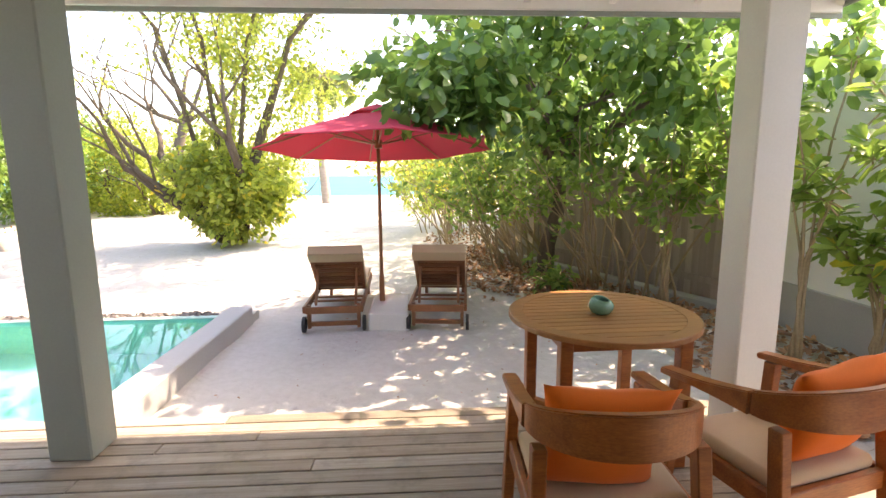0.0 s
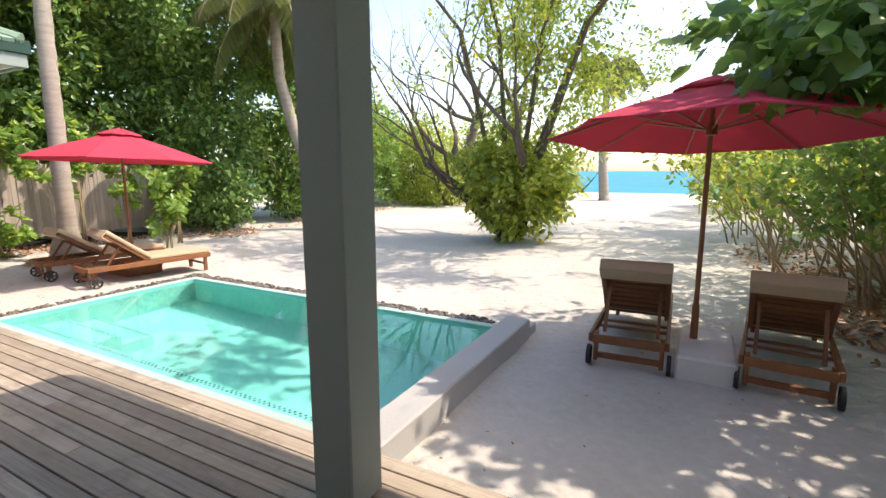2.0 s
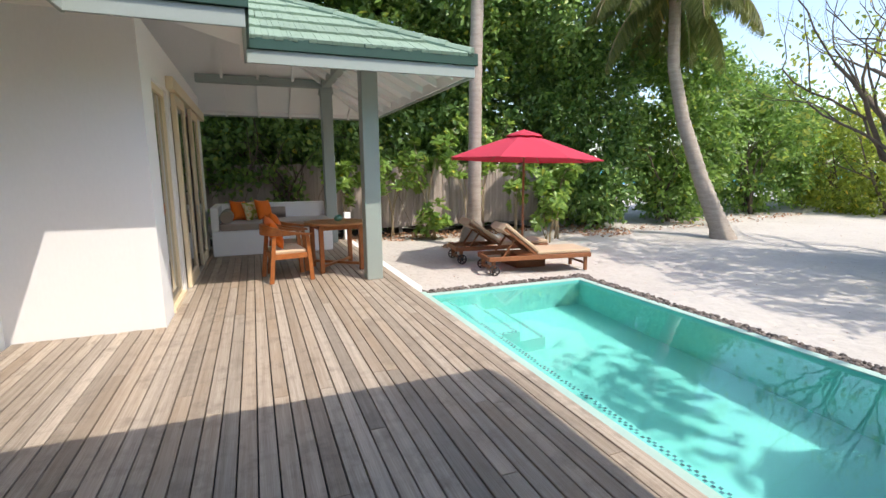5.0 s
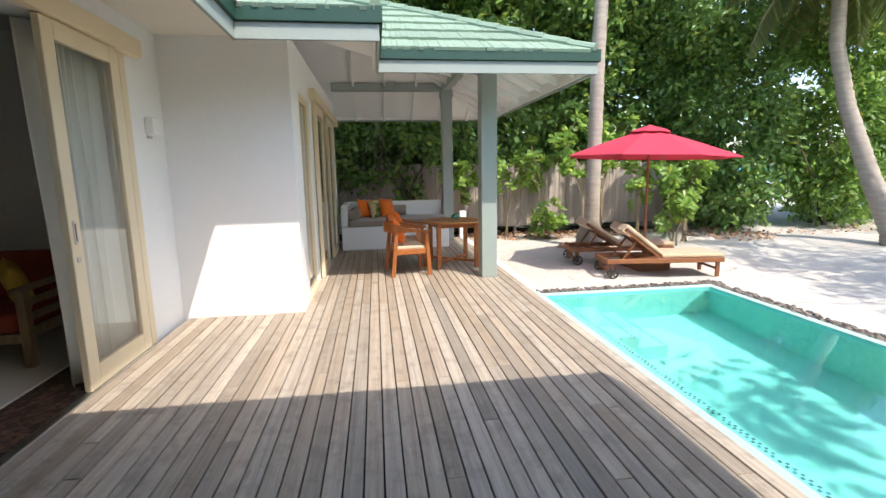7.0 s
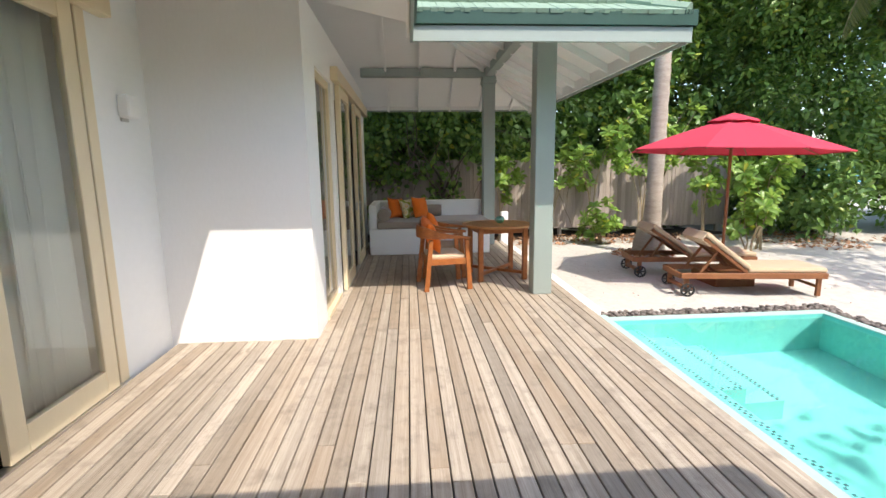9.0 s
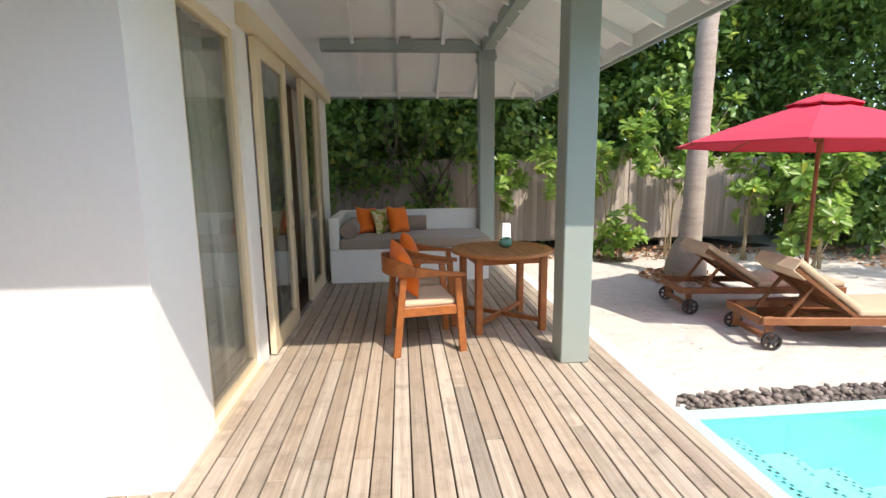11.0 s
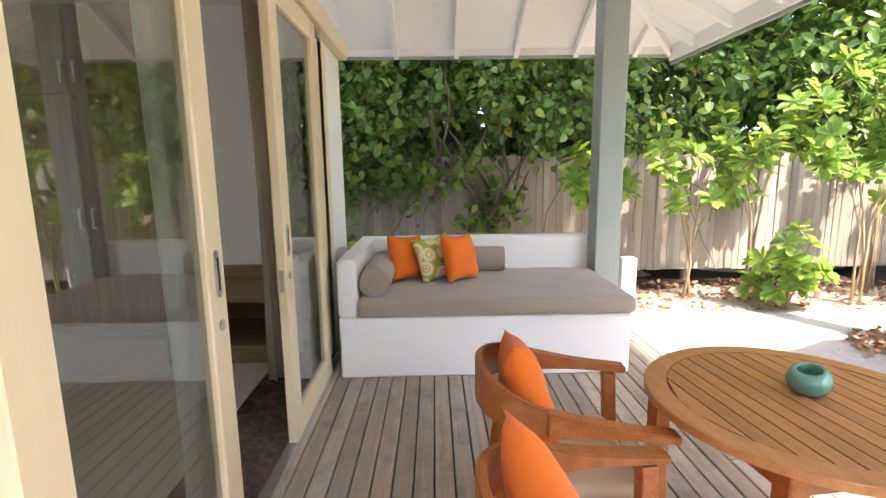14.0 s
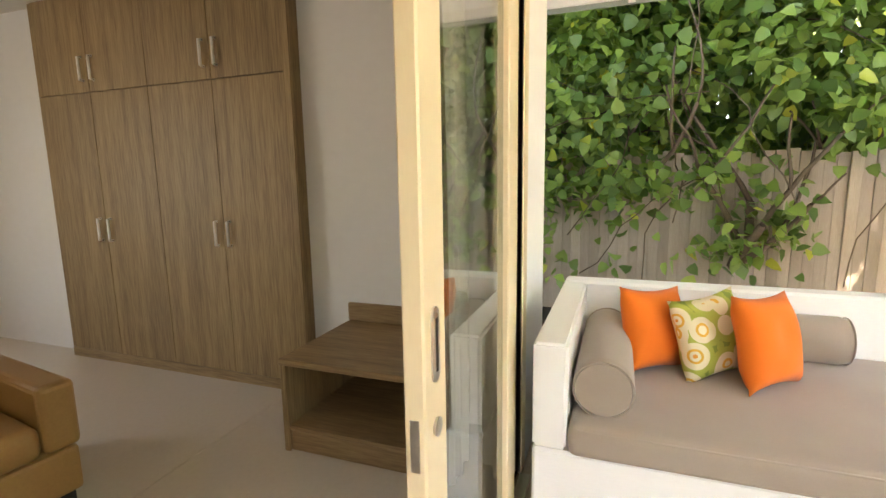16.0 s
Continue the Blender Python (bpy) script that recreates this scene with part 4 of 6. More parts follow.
def bolster(length, r):
    bm = bmesh.new()
    n, k = 24, 30
    rings = []
    for j in range(k + 1):
        t = j / k
        e = min(t, 1 - t) * length
        rr = r * (1 - 0.10 * math.exp(-e / 0.010))
        rings.append([bm.verts.new((t * length, rr * math.cos(2 * math.pi * i / n), r + rr * math.sin(2 * math.pi * i / n))) for i in range(n)])
    for a, b in zip(rings, rings[1:]):
        for i in range(n):
            bm.faces.new((a[i], a[(i + 1) % n], b[(i + 1) % n], b[i]))
    # flat round ends with an edge of their own
    for ring, s in ((rings[0], -1), (rings[-1], 1)):
        edge = [bm.verts.new(v.co) for v in ring]
        mid = bm.verts.new((ring[0].co.x + s * 0.006, 0, r))
        for i in range(n):
            f = (edge[i], edge[(i + 1) % n], mid)
            bm.faces.new(f if s > 0 else f[::-1])
    for f in bm.faces:
        f.normal_update()
    return bm


b1 = part("bolster", bolster(0.78, 0.115), M["taupe"], smooth=True)
b1.matrix_basis = pose(-11.80, 0.535, 0.582)
tagged(b1, "taupe fabric bolster lying against the daybed arm", "bolster")
b2 = part("bolster", bolster(0.95, 0.115), M["taupe"], smooth=True)
b2.matrix_basis = pose(-11.93, 0.66, 0.582, 0, 0, 90)
tagged(b2, "taupe fabric bolster lying against the daybed back", "bolster")


def end_piping(parent, x, r):
    """Sewn cord round the flat end of a bolster."""
    ring = [(x, r * 0.965 * math.cos(2 * math.pi * i / 24), r + r * 0.965 * math.sin(2 * math.pi * i / 24)) for i in range(25)]
    part("piping", tube(bmesh.new(), ring, [0.0035] * 25, 6), M["taupe"], parent, smooth=True)


for ob, ln in ((b1, 0.78), (b2, 0.95)):
    end_piping(ob, 0.004, 0.115)
    end_piping(ob, ln - 0.004, 0.115)


def scatter_cushion(x, y, z, rx, ry, rz, size, material, label, t=0.15):
    ob = part("cushion", pillow(bmesh.new(), size, size, t), material, smooth=True)
    ob.matrix_basis = pose(x, y, z, rx, ry, rz)
    return tagged(ob, label, "cushion")


# lean back on the bolster, faces turned towards the terrace
scatter_cushion(-11.62, 0.74, 0.775, -14, 6, 136, 0.40, M["orange"], "plump orange cushion leaning on the daybed")
scatter_cushion(-11.62, 0.98, 0.765, -16, -5, 130, 0.39, M["pattern"], "cushion printed with green, cream and orange rings on the daybed")
scatter_cushion(-11.55, 1.19, 0.785, -17, 4, 138, 0.41, M["orange"], "plump orange cushion leaning beside the patterned one")
blk = part("end_pillar", boxed(-12.45, -12.33, 2.88, 3.03, -0.6, 0.60, 0.01), M["wall"])
tagged(blk, "small white rendered pillar at the end of the deck", "pillar", kind="structure")


# ---- table and chairs ----
def round_table(x, y, rz, R=0.48):
    t = empty("round_table", pose(x, y, 0, 0, 0, rz), "round teak table with slatted top standing on the deck", "table")
    h = 0.74
    ring = bmesh.new()
    n = 48
    vs = []
    for rr, z in ((R, h - 0.028), (R, h - 0.004), (R - 0.004, h), (R - 0.075, h), (R - 0.075, h - 0.028)):
        vs.append([ring.verts.new((rr * math.cos(2 * math.pi * i / n), rr * math.sin(2 * math.pi * i / n), z)) for i in range(n)])
    for k in range(5):
        a, b = vs[k], vs[(k + 1) % 5]
        for i in range(n):
            ring.faces.new((a[i], a[(i + 1) % n], b[(i + 1) % n], b[i]))
    bmesh.ops.recalc_face_normals(ring, faces=ring.faces[:])
    top = part("tabletop", ring, M["teak_top"], t)
    w = 0.062
    ri = R - 0.077
    y0 = -7.5 * w
    for i in range(15):
        ya, yb = y0 + i * w + 0.003, y0 + (i + 1) * w - 0.003
        def half(v):
            return math.sqrt(max(0.0, ri * ri - v * v))
        a, b = half(ya), half(yb)
        if max(a, b) < 0.03:
            continue
        bm = bmesh.new()
        prism(bm, [(-a, ya), (a, ya), (b, yb), (-b, yb)], h - 0.026, h - 0.001)
        part("slat", bm, M["teak_top"], top)
    for sx in (-1, 1):
        for sy in (-1, 1):
            part("leg", boxed(sx * 0.305 - 0.032, sx * 0.305 + 0.032, sy * 0.305 - 0.032, sy * 0.305 + 0.032, 0, h - 0.03, 0.005), M["teak"], t)
    for a in (45, 135):
        bm = boxed(-0.40, 0.40, -0.022, 0.022, 0.075 if a == 45 else 0.076, 0.115, 0.004)
        bmesh.ops.transform(bm, matrix=pose(0, 0, 0.0 if a == 45 else 0.002, 0, 0, a), verts=bm.verts[:])
        part("stretcher", bm, M["teak"], t)
    for sx, sy, ln in ((0, 1, 1), (0, -1, 1), (1, 0, 0), (-1, 0, 0)):
        if ln:
            bm = boxed(-0.27, 0.27, sy * 0.305 - 0.014, sy * 0.305 + 0.014, h - 0.10, h - 0.03)
        else:
            bm = boxed(sx * 0.305 - 0.014, sx * 0.305 + 0.014, -0.27, 0.27, h - 0.10, h - 0.03)
        part("apron", bm, M["teak"], t)
    return t


def leg(bm, a, b, w0, w1, d0, d1):
    v = []
    for p, w, d in ((a, w0, d0), (b, w1, d1)):
        for sx, sy in ((-1, -1), (1, -1), (1, 1), (-1, 1)):
            v.append(bm.verts.new((p[0] + sx * w, p[1] + sy * d, p[2])))
    for q in ((0, 3, 2, 1), (4, 5, 6, 7), (0, 1, 5, 4), (1, 2, 6, 5), (2, 3, 7, 6), (3, 0, 4, 7)):
        bm.faces.new([v[i] for i in q])
    es = [e for e in bm.edges]
    bmesh.ops.bevel(bm, geom=es, offset=0.004, segments=1, affect="EDGES")
    return bm


def sweep(bm, path, prof_w, prof_h, tilt=0.0):
    """A board of varying section along a level path: list of (x, y, z), half thickness and half height at each point."""
    rings = []
    n = len(path)
    for i, p in enumerate(path):
        a, b = path[max(0, i - 1)], path[min(n - 1, i + 1)]
        d = Vector((b[0] - a[0], b[1] - a[1], 0)).normalized()
        s = Vector((-d.y, d.x, 0))
        up = Vector((0, 0, 1))
        w, h = prof_w[i], prof_h[i]
        c = Vector(p)
        rings.append([bm.verts.new(c + s * w * q + up * h * r) for q, r in ((-1, -1), (1, -1), (1, 1), (-1, 1))])
    for a, b in zip(rings, rings[1:]):
        for k in range(4):
            bm.faces.new((a[k], a[(k + 1) % 4], b[(k + 1) % 4], b[k]))
    bm.faces.new(rings[0][::-1])
    bm.faces.new(rings[-1])
    bmesh.ops.recalc_face_normals(bm, faces=bm.faces[:])
    es = [e for e in bm.edges if e.calc_face_angle(0) > 0.7]
    bmesh.ops.bevel(bm, geom=es, offset=0.005, segments=2, affect="EDGES")
    return bm


def armchair(m):
    """Faces +y; the curved back rail runs round into flat arms."""
    c = empty("armchair", m, "teak armchair with curved back rail standing on the deck", "chair", "terrace armchairs")
    zs = 0.40
    for sx in (-1, 1):
        part("leg", leg(bmesh.new(), (sx * 0.285, 0.285, 0), (sx * 0.265, 0.245, 0.635), 0.021, 0.024, 0.030, 0.027), M["teak"], c)
        part("leg", leg(bmesh.new(), (sx * 0.285, -0.27, 0), (sx * 0.262, -0.20, 0.635), 0.021, 0.024, 0.030, 0.027), M["teak"], c)
        part("side_rail", boxed(sx * 0.27 - 0.014, sx * 0.27 + 0.014, -0.215, 0.235, zs - 0.075, zs, 0.004), M["teak"], c)
        # arm: flat board from the front leg back into the rail
        pts = [(sx * 0.275, 0.315 - 0.06 * i, 0.648 + 0.006 * i) for i in range(8)]
        part("arm", sweep(bmesh.new(), pts, [0.030, 0.032, 0.032, 0.031, 0.030, 0.029, 0.027, 0.024], [0.014, 0.015, 0.016, 0.018, 0.022, 0.028, 0.036, 0.045]), M["teak"], c)
    for y in (0.25, -0.215):
        part("cross_rail", boxed(-0.255, 0.255, y - 0.014, y + 0.014, zs - 0.075, zs, 0.004), M["teak"], c)
    pts, ww, hh = [], [], []
    for i in range(49):
        a = math.pi * (1.0 + i / 48)
        s = math.sin(a)
        pts.append((0.277 * math.cos(a) * (1.0), -0.105 + 0.215 * s, 0.693 + 0.035 * -s))
        ww.append(0.015)
        hh.append(0.045 + 0.032 * -s)
    part("back_rail", sweep(bmesh.new(), pts, ww, hh), M["teak"], c)
    for k in range(5):
        part("seat_slat", boxed(-0.25, 0.25, -0.19 + 0.085 * k, -0.13 + 0.085 * k, zs - 0.037, zs - 0.019), M["teak"], c)
    return c


def seat_pad(m):
    bm = soft_box(0.505, 0.436, 0.065, 0.03, sag=0.004)
    bmesh.ops.translate(bm, vec=(-0.2525, -0.20, 0.383), verts=bm.verts[:])
    ob = part("seat_cushion", bm, M["seat"], smooth=True)
    ob.matrix_basis = m
    return tagged(ob, "flat cream seat cushion lying on a teak armchair", "cushion", "seat cushions")


def chair_pillow(m, lean=24, dz=0.0, tw=0.0, y=-0.155):
    ob = part("cushion", pillow(bmesh.new(), 0.44, 0.43, 0.15), M["orange"], smooth=True)
    ob.matrix_basis = m @ pose(0.0, y, 0.665 + dz, lean, tw, 0)
    return tagged(ob, "bright orange cushion leaning on a chair back", "cushion", "chair cushions")


round_table(-9.08, 2.19, 6)
round_table(1.005, 2.51, 2, 0.505)
for x, y, rz, tw, back, lean in ((-8.60, 1.40, 9, 10, -0.15, 22), (-9.31, 1.46, -4, -12, -0.14, 18), (0.645, 1.59, -2, 3, -0.15, 17), (1.42, 1.70, 14, -6, -0.15, 15)):
    mm = pose(x, y, 0, 0, 0, rz)
    armchair(mm)
    seat_pad(mm)
    chair_pillow(mm @ pose(0.05 if x > 1 else -0.045 if x > 0 else 0, 0, 0), lean, -0.03 if x > 0 else 0.01, tw, back)


def ashtray(x, y):
    """Squat glazed pot with a slanted open mouth."""
    bm = bmesh.new()
    prof = [(0.030, 0.0), (0.052, 0.012), (0.066, 0.036), (0.066, 0.056), (0.055, 0.078), (0.040, 0.088), (0.034, 0.082), (0.048, 0.058), (0.050, 0.035), (0.0, 0.018)]
    n = 24
    rings = []
    for r, z in prof:
        rings.append([bm.verts.new((r * math.cos(2 * math.pi * i / n), r * math.sin(2 * math.pi * i / n), z + (0.010 * math.cos(2 * math.pi * i / n - 2.2) if z > 0.07 else 0))) for i in range(n)])
    for a, b in zip(rings, rings[1:]):
        for i in range(n):
            bm.faces.new((a[i], a[(i + 1) % n], b[(i + 1) % n], b[i]))
    bm.faces.new(rings[0][::-1])
    bmesh.ops.remove_doubles(bm, verts=bm.verts[:], dist=0.0005)
    ob = part("ashtray", bm, M["celadon"], smooth=True)
    ob.matrix_basis = pose(x, y, 0.7405)
    tagged(ob, "small celadon green glazed pot on the teak table", "ashtray")


ashtray(-9.11, 2.24)
ashtray(0.99, 2.47)


# ---- sun loungers ----
def wheel(parent, x, y, z, r):
    w = empty("wheel", None)
    w.parent = parent
    w.matrix_basis = pose(x, y, z)
    bm = bmesh.new()
    n = 24
    rings = []
    for rr, xx in ((r, -0.018), (r, 0.018), (r - 0.018, 0.018), (r - 0.018, -0.018)):
        rings.append([bm.verts.new((xx, rr * math.cos(2 * math.pi * i / n), rr * math.sin(2 * math.pi * i / n))) for i in range(n)])
    for k in range(4):
        a, b = rings[k], rings[(k + 1) % 4]
        for i in range(n):
            bm.faces.new((a[i], a[(i + 1) % n], b[(i + 1) % n], b[i]))
    bmesh.ops.recalc_face_normals(bm, faces=bm.faces[:])
    part("tyre", bm, M["dark"], w)
    bm = bmesh.new()
    for k in range(3):
        box(bm, -0.010, 0.010, -r + 0.016, r - 0.016, -0.010, 0.010, 0, pose(0, 0, 0, 60 * k))
    bmesh.ops.create_cone(bm, cap_ends=True, segments=12, radius1=0.026, radius2=0.026, depth=0.04, matrix=pose(0, 0, 0, 0, 90))
    part("spokes", bm, M["dark"], w)
    return w


def lounger(m, back=46):
    """Head end with wheels at y = 0, foot end at y = 1.95; the backrest is raised."""
    L = empty("sun_lounger", m, "slatted teak sun lounger with raised back standing on the sand", "sun lounger", "sun loungers")
    w, zr = 0.33, 0.30
    for sx in (-1, 1):
        part("side_rail", boxed(sx * w - 0.018, sx * w + 0.018, -0.02, 1.95, zr - 0.045, zr + 0.035, 0.005), M["lounger"], L)
        part("foot_leg", boxed(sx * (w - 0.045) - 0.022, sx * (w - 0.045) + 0.022, 1.84, 1.90, 0.0, zr + 0.03, 0.004), M["lounger"], L)
        part("head_leg", boxed(sx * (w - 0.04) - 0.020, sx * (w - 0.04) + 0.020, 0.04, 0.11, 0.05, zr + 0.03, 0.004), M["lounger"], L)
        wheel(L, sx * (w + 0.022), 0.075, 0.095, 0.095)
    for y, z in ((-0.018, zr - 0.03), (1.95, zr - 0.03)):
        part("end_rail", boxed(-w + 0.02, w - 0.02, y - 0.018, y + 0.018, z - 0.02, z + 0.06, 0.004), M["lounger"], L)
    part("axle_rail", boxed(-w + 0.03, w - 0.03, 0.05, 0.10, 0.075, 0.125, 0.004), M["lounger"], L)
    part("foot_rail", boxed(-w + 0.06, w - 0.06, 1.86, 1.885, 0.11, 0.15, 0.004), M["lounger"], L)
    for k in range(11):
        y = 0.92 + k * 0.094
        part("slat", boxed(-w + 0.015, w - 0.015, y, y + 0.068, zr + 0.012, zr + 0.032, 0.003), M["lounger"], L)
    for k in range(2):
        y = 0.42 + k * 0.20
        part("slat", boxed(-w + 0.02, w - 0.02, y, y + 0.05, zr - 0.03, zr - 0.01, 0.003), M["lounger"], L)
    B = pose(0, 0.90, zr + 0.03, 180 - back) @ Matrix.Diagonal((1, 1, -1, 1))
    br = empty("backrest", None)
    br.parent = L
    for sx in (-1, 1):
        bm = boxed(sx * 0.30 - 0.022, sx * 0.30 + 0.022, 0.0, 0.80, -0.022, 0.012, 0.003)
        bmesh.ops.transform(bm, matrix=B, verts=bm.verts[:])
        bmesh.ops.recalc_face_normals(bm, faces=bm.faces[:])
        part("back_frame", bm, M["lounger"], br)
    for k in range(9):
        bm = boxed(-0.305, 0.305, 0.02 + k * 0.087, 0.02 + k * 0.087 + 0.066, 0.012, 0.028, 0.003)
        bmesh.ops.transform(bm, matrix=B, verts=bm.verts[:])
        bmesh.ops.recalc_face_normals(bm, faces=bm.faces[:])
        part("back_slat", bm, M["lounger"], br)
    a = math.radians(back)
    for sx in (-1, 1):
        bm = bmesh.new()
        p = Vector((sx * 0.24, 0.90 - 0.52 * math.cos(a), zr + 0.03 + 0.52 * math.sin(a) - 0.03))
        q = Vector((sx * 0.24, 0.25, zr - 0.02))
        d = (p - q)
        box(bm, -0.016, 0.016, -0.016, 0.016, 0, d.length, 0.002, Matrix.Translation(q) @ d.to_track_quat("Z", "X").to_matrix().to_4x4())
        part("strut", bm, M["lounger"], L)
    # cushion in two hinged halves, with a flap over the top of the back
    c = empty("lounger_cushion", m, "thick beige lounger cushion folded along the raised back", "cushion", "lounger cushions")
    bm = soft_box(0.66, 1.05, 0.07, 0.03, seed=5, sag=0.006)
    bmesh.ops.translate(bm, vec=(-0.33, 0.90, zr + 0.036), verts=bm.verts[:])
    part("seat_pad", bm, M["beige"], c, smooth=True)
    bm = soft_box(0.66, 0.80, 0.07, 0.03, seed=9, sag=0.006)
    bmesh.ops.translate(bm, vec=(-0.33, 0.03, 0.032), verts=bm.verts[:])
    bmesh.ops.transform(bm, matrix=B, verts=bm.verts[:])
    bmesh.ops.recalc_face_normals(bm, faces=bm.faces[:])
    part("back_pad", bm, M["beige"], c, smooth=True)
    bm = boxed(-0.328, 0.328, 0.66, 0.828, -0.042, -0.026, 0.006)
    box(bm, -0.328, 0.328, 0.812, 0.83, -0.04, 0.09, 0.006)
    bmesh.ops.transform(bm, matrix=B, verts=bm.verts[:])
    bmesh.ops.recalc_face_normals(bm, faces=bm.faces[:])
    part("flap", bm, M["beige"], c, "beige cloth flap over the back of the lounger")


lounger(pose(-1.0, 5.49, SANDZ + 0.005, 0, 0, 2))
lounger(pose(0.22, 5.47, SANDZ + 0.005, 0, 0, -6))
lounger(pose(-9.22, 4.86, SANDZ + 0.015, 0, 0, -8), 38)
lounger(pose(-10.44, 4.76, SANDZ + 0.022, 0, 0, -7), 35)


# ---- parasols ----
def parasol(x, y, z0, zt, za, R, tilt, rz, label):
    """z0 foot, zt rib tips, za apex."""
    p = empty("parasol", pose(x, y, 0), label, "parasol", "red parasols")
    H = pose(0, 0, za, tilt, 0, rz)
    bm = bmesh.new()
    n, k = 8, 7
    drop = za - zt
    rings = []
    for j in range(1, k + 1):
        t = 0.16 + 0.84 * (j - 1) / (k - 1)
        ring = []
        for i in range(n * 6):
            a = 2 * math.pi * i / (n * 6)
            f = (i % 6) / 6
            chord = math.cos(math.pi / n) / math.cos((f - 0.5) * 2 * math.pi / n)
            sag = 0.03 * math.sin(math.pi * f) * t * (1 - t * t)
            scallop = 0.035 * math.sin(math.pi * f) * (t ** 6)
            r = R * t * (chord * (1 - scallop))
            ring.append(bm.verts.new((r * math.cos(a), r * math.sin(a), -drop * (t * 0.86 + 0.14 * t * t) - sag)))
        rings.append(ring)
    m = n * 6
    for a, b in zip(rings, rings[1:]):
        for i in range(m):
            bm.faces.new((a[i], b[i], b[(i + 1) % m], a[(i + 1) % m]))
    last = rings[-1]
    low = [bm.verts.new(v.co + Vector((0, 0, -0.012))) for v in last]
    for i in range(m):
        bm.faces.new((last[i], low[i], low[(i + 1) % m], last[(i + 1) % m]))
    bmesh.ops.transform(bm, matrix=H, verts=bm.verts[:])
    can = part("canopy", bm, M["red"], p, "faded red canvas canopy", smooth=False)
    mod = can.modifiers.new("cloth", "SOLIDIFY")
    mod.thickness = 0.003
    bm = bmesh.new()
    rings = []
    for t, dz in ((0.015, 0.060), (0.07, 0.034), (0.15, -0.004), (0.225, -0.046), (0.235, -0.066)):
        rings.append([bm.verts.new((R * t * math.cos(2 * math.pi * i / 16), R * t * math.sin(2 * math.pi * i / 16), dz - (0.012 if i % 2 else 0))) for i in range(16)])
    for a, b in zip(rings, rings[1:]):
        for i in range(16):
            bm.faces.new((a[i], b[i], b[(i + 1) % 16], a[(i + 1) % 16]))
    bm.faces.new(rings[0])
    bmesh.ops.transform(bm, matrix=H, verts=bm.verts[:])
    v = part("vent", bm, M["red"], p, "red canvas vent cap")
    v.modifiers.new("cloth", "SOLIDIFY").thickness = 0.003
    bm = bmesh.new()
    bmesh.ops.create_uvsphere(bm, u_segments=10, v_segments=6, radius=0.022, matrix=H @ pose(0, 0, 0.055))
    part("finial", bm, M["pole"], p)
    part("pole", tube(bmesh.new(), [(0, 0, z0), (0, 0, z0 + 0.5), (0, 0, za - 0.02)], [0.026, 0.024, 0.022], 14), M["pole"], p)
    bm = bmesh.new()
    bmesh.ops.create_cone(bm, cap_ends=True, segments=14, radius1=0.05, radius2=0.045, depth=0.10, matrix=H @ pose(0, 0, -0.42))
    part("hub", bm, M["pole"], p)
    for i in range(n):
        a = 2 * math.pi * i / n
        c, s = math.cos(a), math.sin(a)
        tip = H @ Vector((R * 0.985 * c, R * 0.985 * s, -drop - 0.02))
        top = H @ Vector((0.04 * c, 0.04 * s, -0.06))
        midp = H @ Vector((R * 0.5 * c, R * 0.5 * s, -drop * (0.43 + 0.035) - 0.035))
        rib = part("rib", tube(bmesh.new(), [top, midp, tip], [0.011, 0.011, 0.008], 6), M["pole"], p)
        low = H @ Vector((0.045 * c, 0.045 * s, -0.42))
        part("strut", tube(bmesh.new(), [low, midp], [0.009, 0.009], 6), M["pole"], rib)
    bm = bmesh.new()
    bmesh.ops.create_cone(bm, cap_ends=True, segments=16, radius1=0.036, radius2=0.032, depth=0.34, matrix=pose(0, 0, z0 + 0.17))
    part("foot_sleeve", bm, M["pole"], p)
    return p


pa = parasol(-0.47, 6.10, -0.12, 1.82, 2.29, 1.47, -4.5, 10, "open red canvas parasol with wooden pole over two loungers")
part("base", boxed(-0.13, 0.35, -0.58, 0.35, -0.38, 0.0, 0.02), M["concrete"], pa, "pale concrete base block").location = (0, 0, -0.12)
pb = parasol(-9.70, 5.93, -0.30, 1.70, 2.21, 1.50, -2, 0, "open red canvas parasol with wooden pole beside the palm")
part("base", boxed(-0.34, 0.34, -0.30, 0.34, -0.3, 0.0, 0.03, seg=2), M["lounger"], pb, "brown weighted base block").location = (0, 0, -0.13)


# ---- bedroom ----
def wardrobe():
    w = empty("wardrobe", pose(-11.95, -3.83, 0.02), "tall built-in oak laminate wardrobe with steel handles", "wardrobe")
    part("carcass", boxed(0, 0.085, 0, 2.42, 0, 2.875), M["oak"], w)
    part("plinth", boxed(0.0855, 0.105, 0.0, 2.42, 0, 0.075), M["oakx"], w)
    dw = 2.36 / 4
    hp = ((1, -1), (0, 1), (1, -1), (0, 1))
    for i in range(4):
        y0 = 0.004 + i * (dw + 0.003)
        for z0, z1, hz in ((0.08, 2.155, 1.11), (2.16, 2.86, 2.33)):
            d = part("door", boxed(0.087, 0.106, y0, y0 + dw, z0, z1, 0.002), M["oak"], w)
            side = y0 + (dw - 0.055 if hp[i][0] else 0.055)
            bm = bmesh.new()
            tube(bm, [(0.106, side, hz - 0.085), (0.132, side, hz - 0.085), (0.132, side, hz + 0.085), (0.106, side, hz + 0.085)], [0.010] * 4, 8)
            part("handle", bm, M["handle"], d, "slim steel bar handle")
    part("filler", boxed(0.0865, 0.107, 2.375, 2.419, 0.08, 2.874), M["oak"], w)


wardrobe()


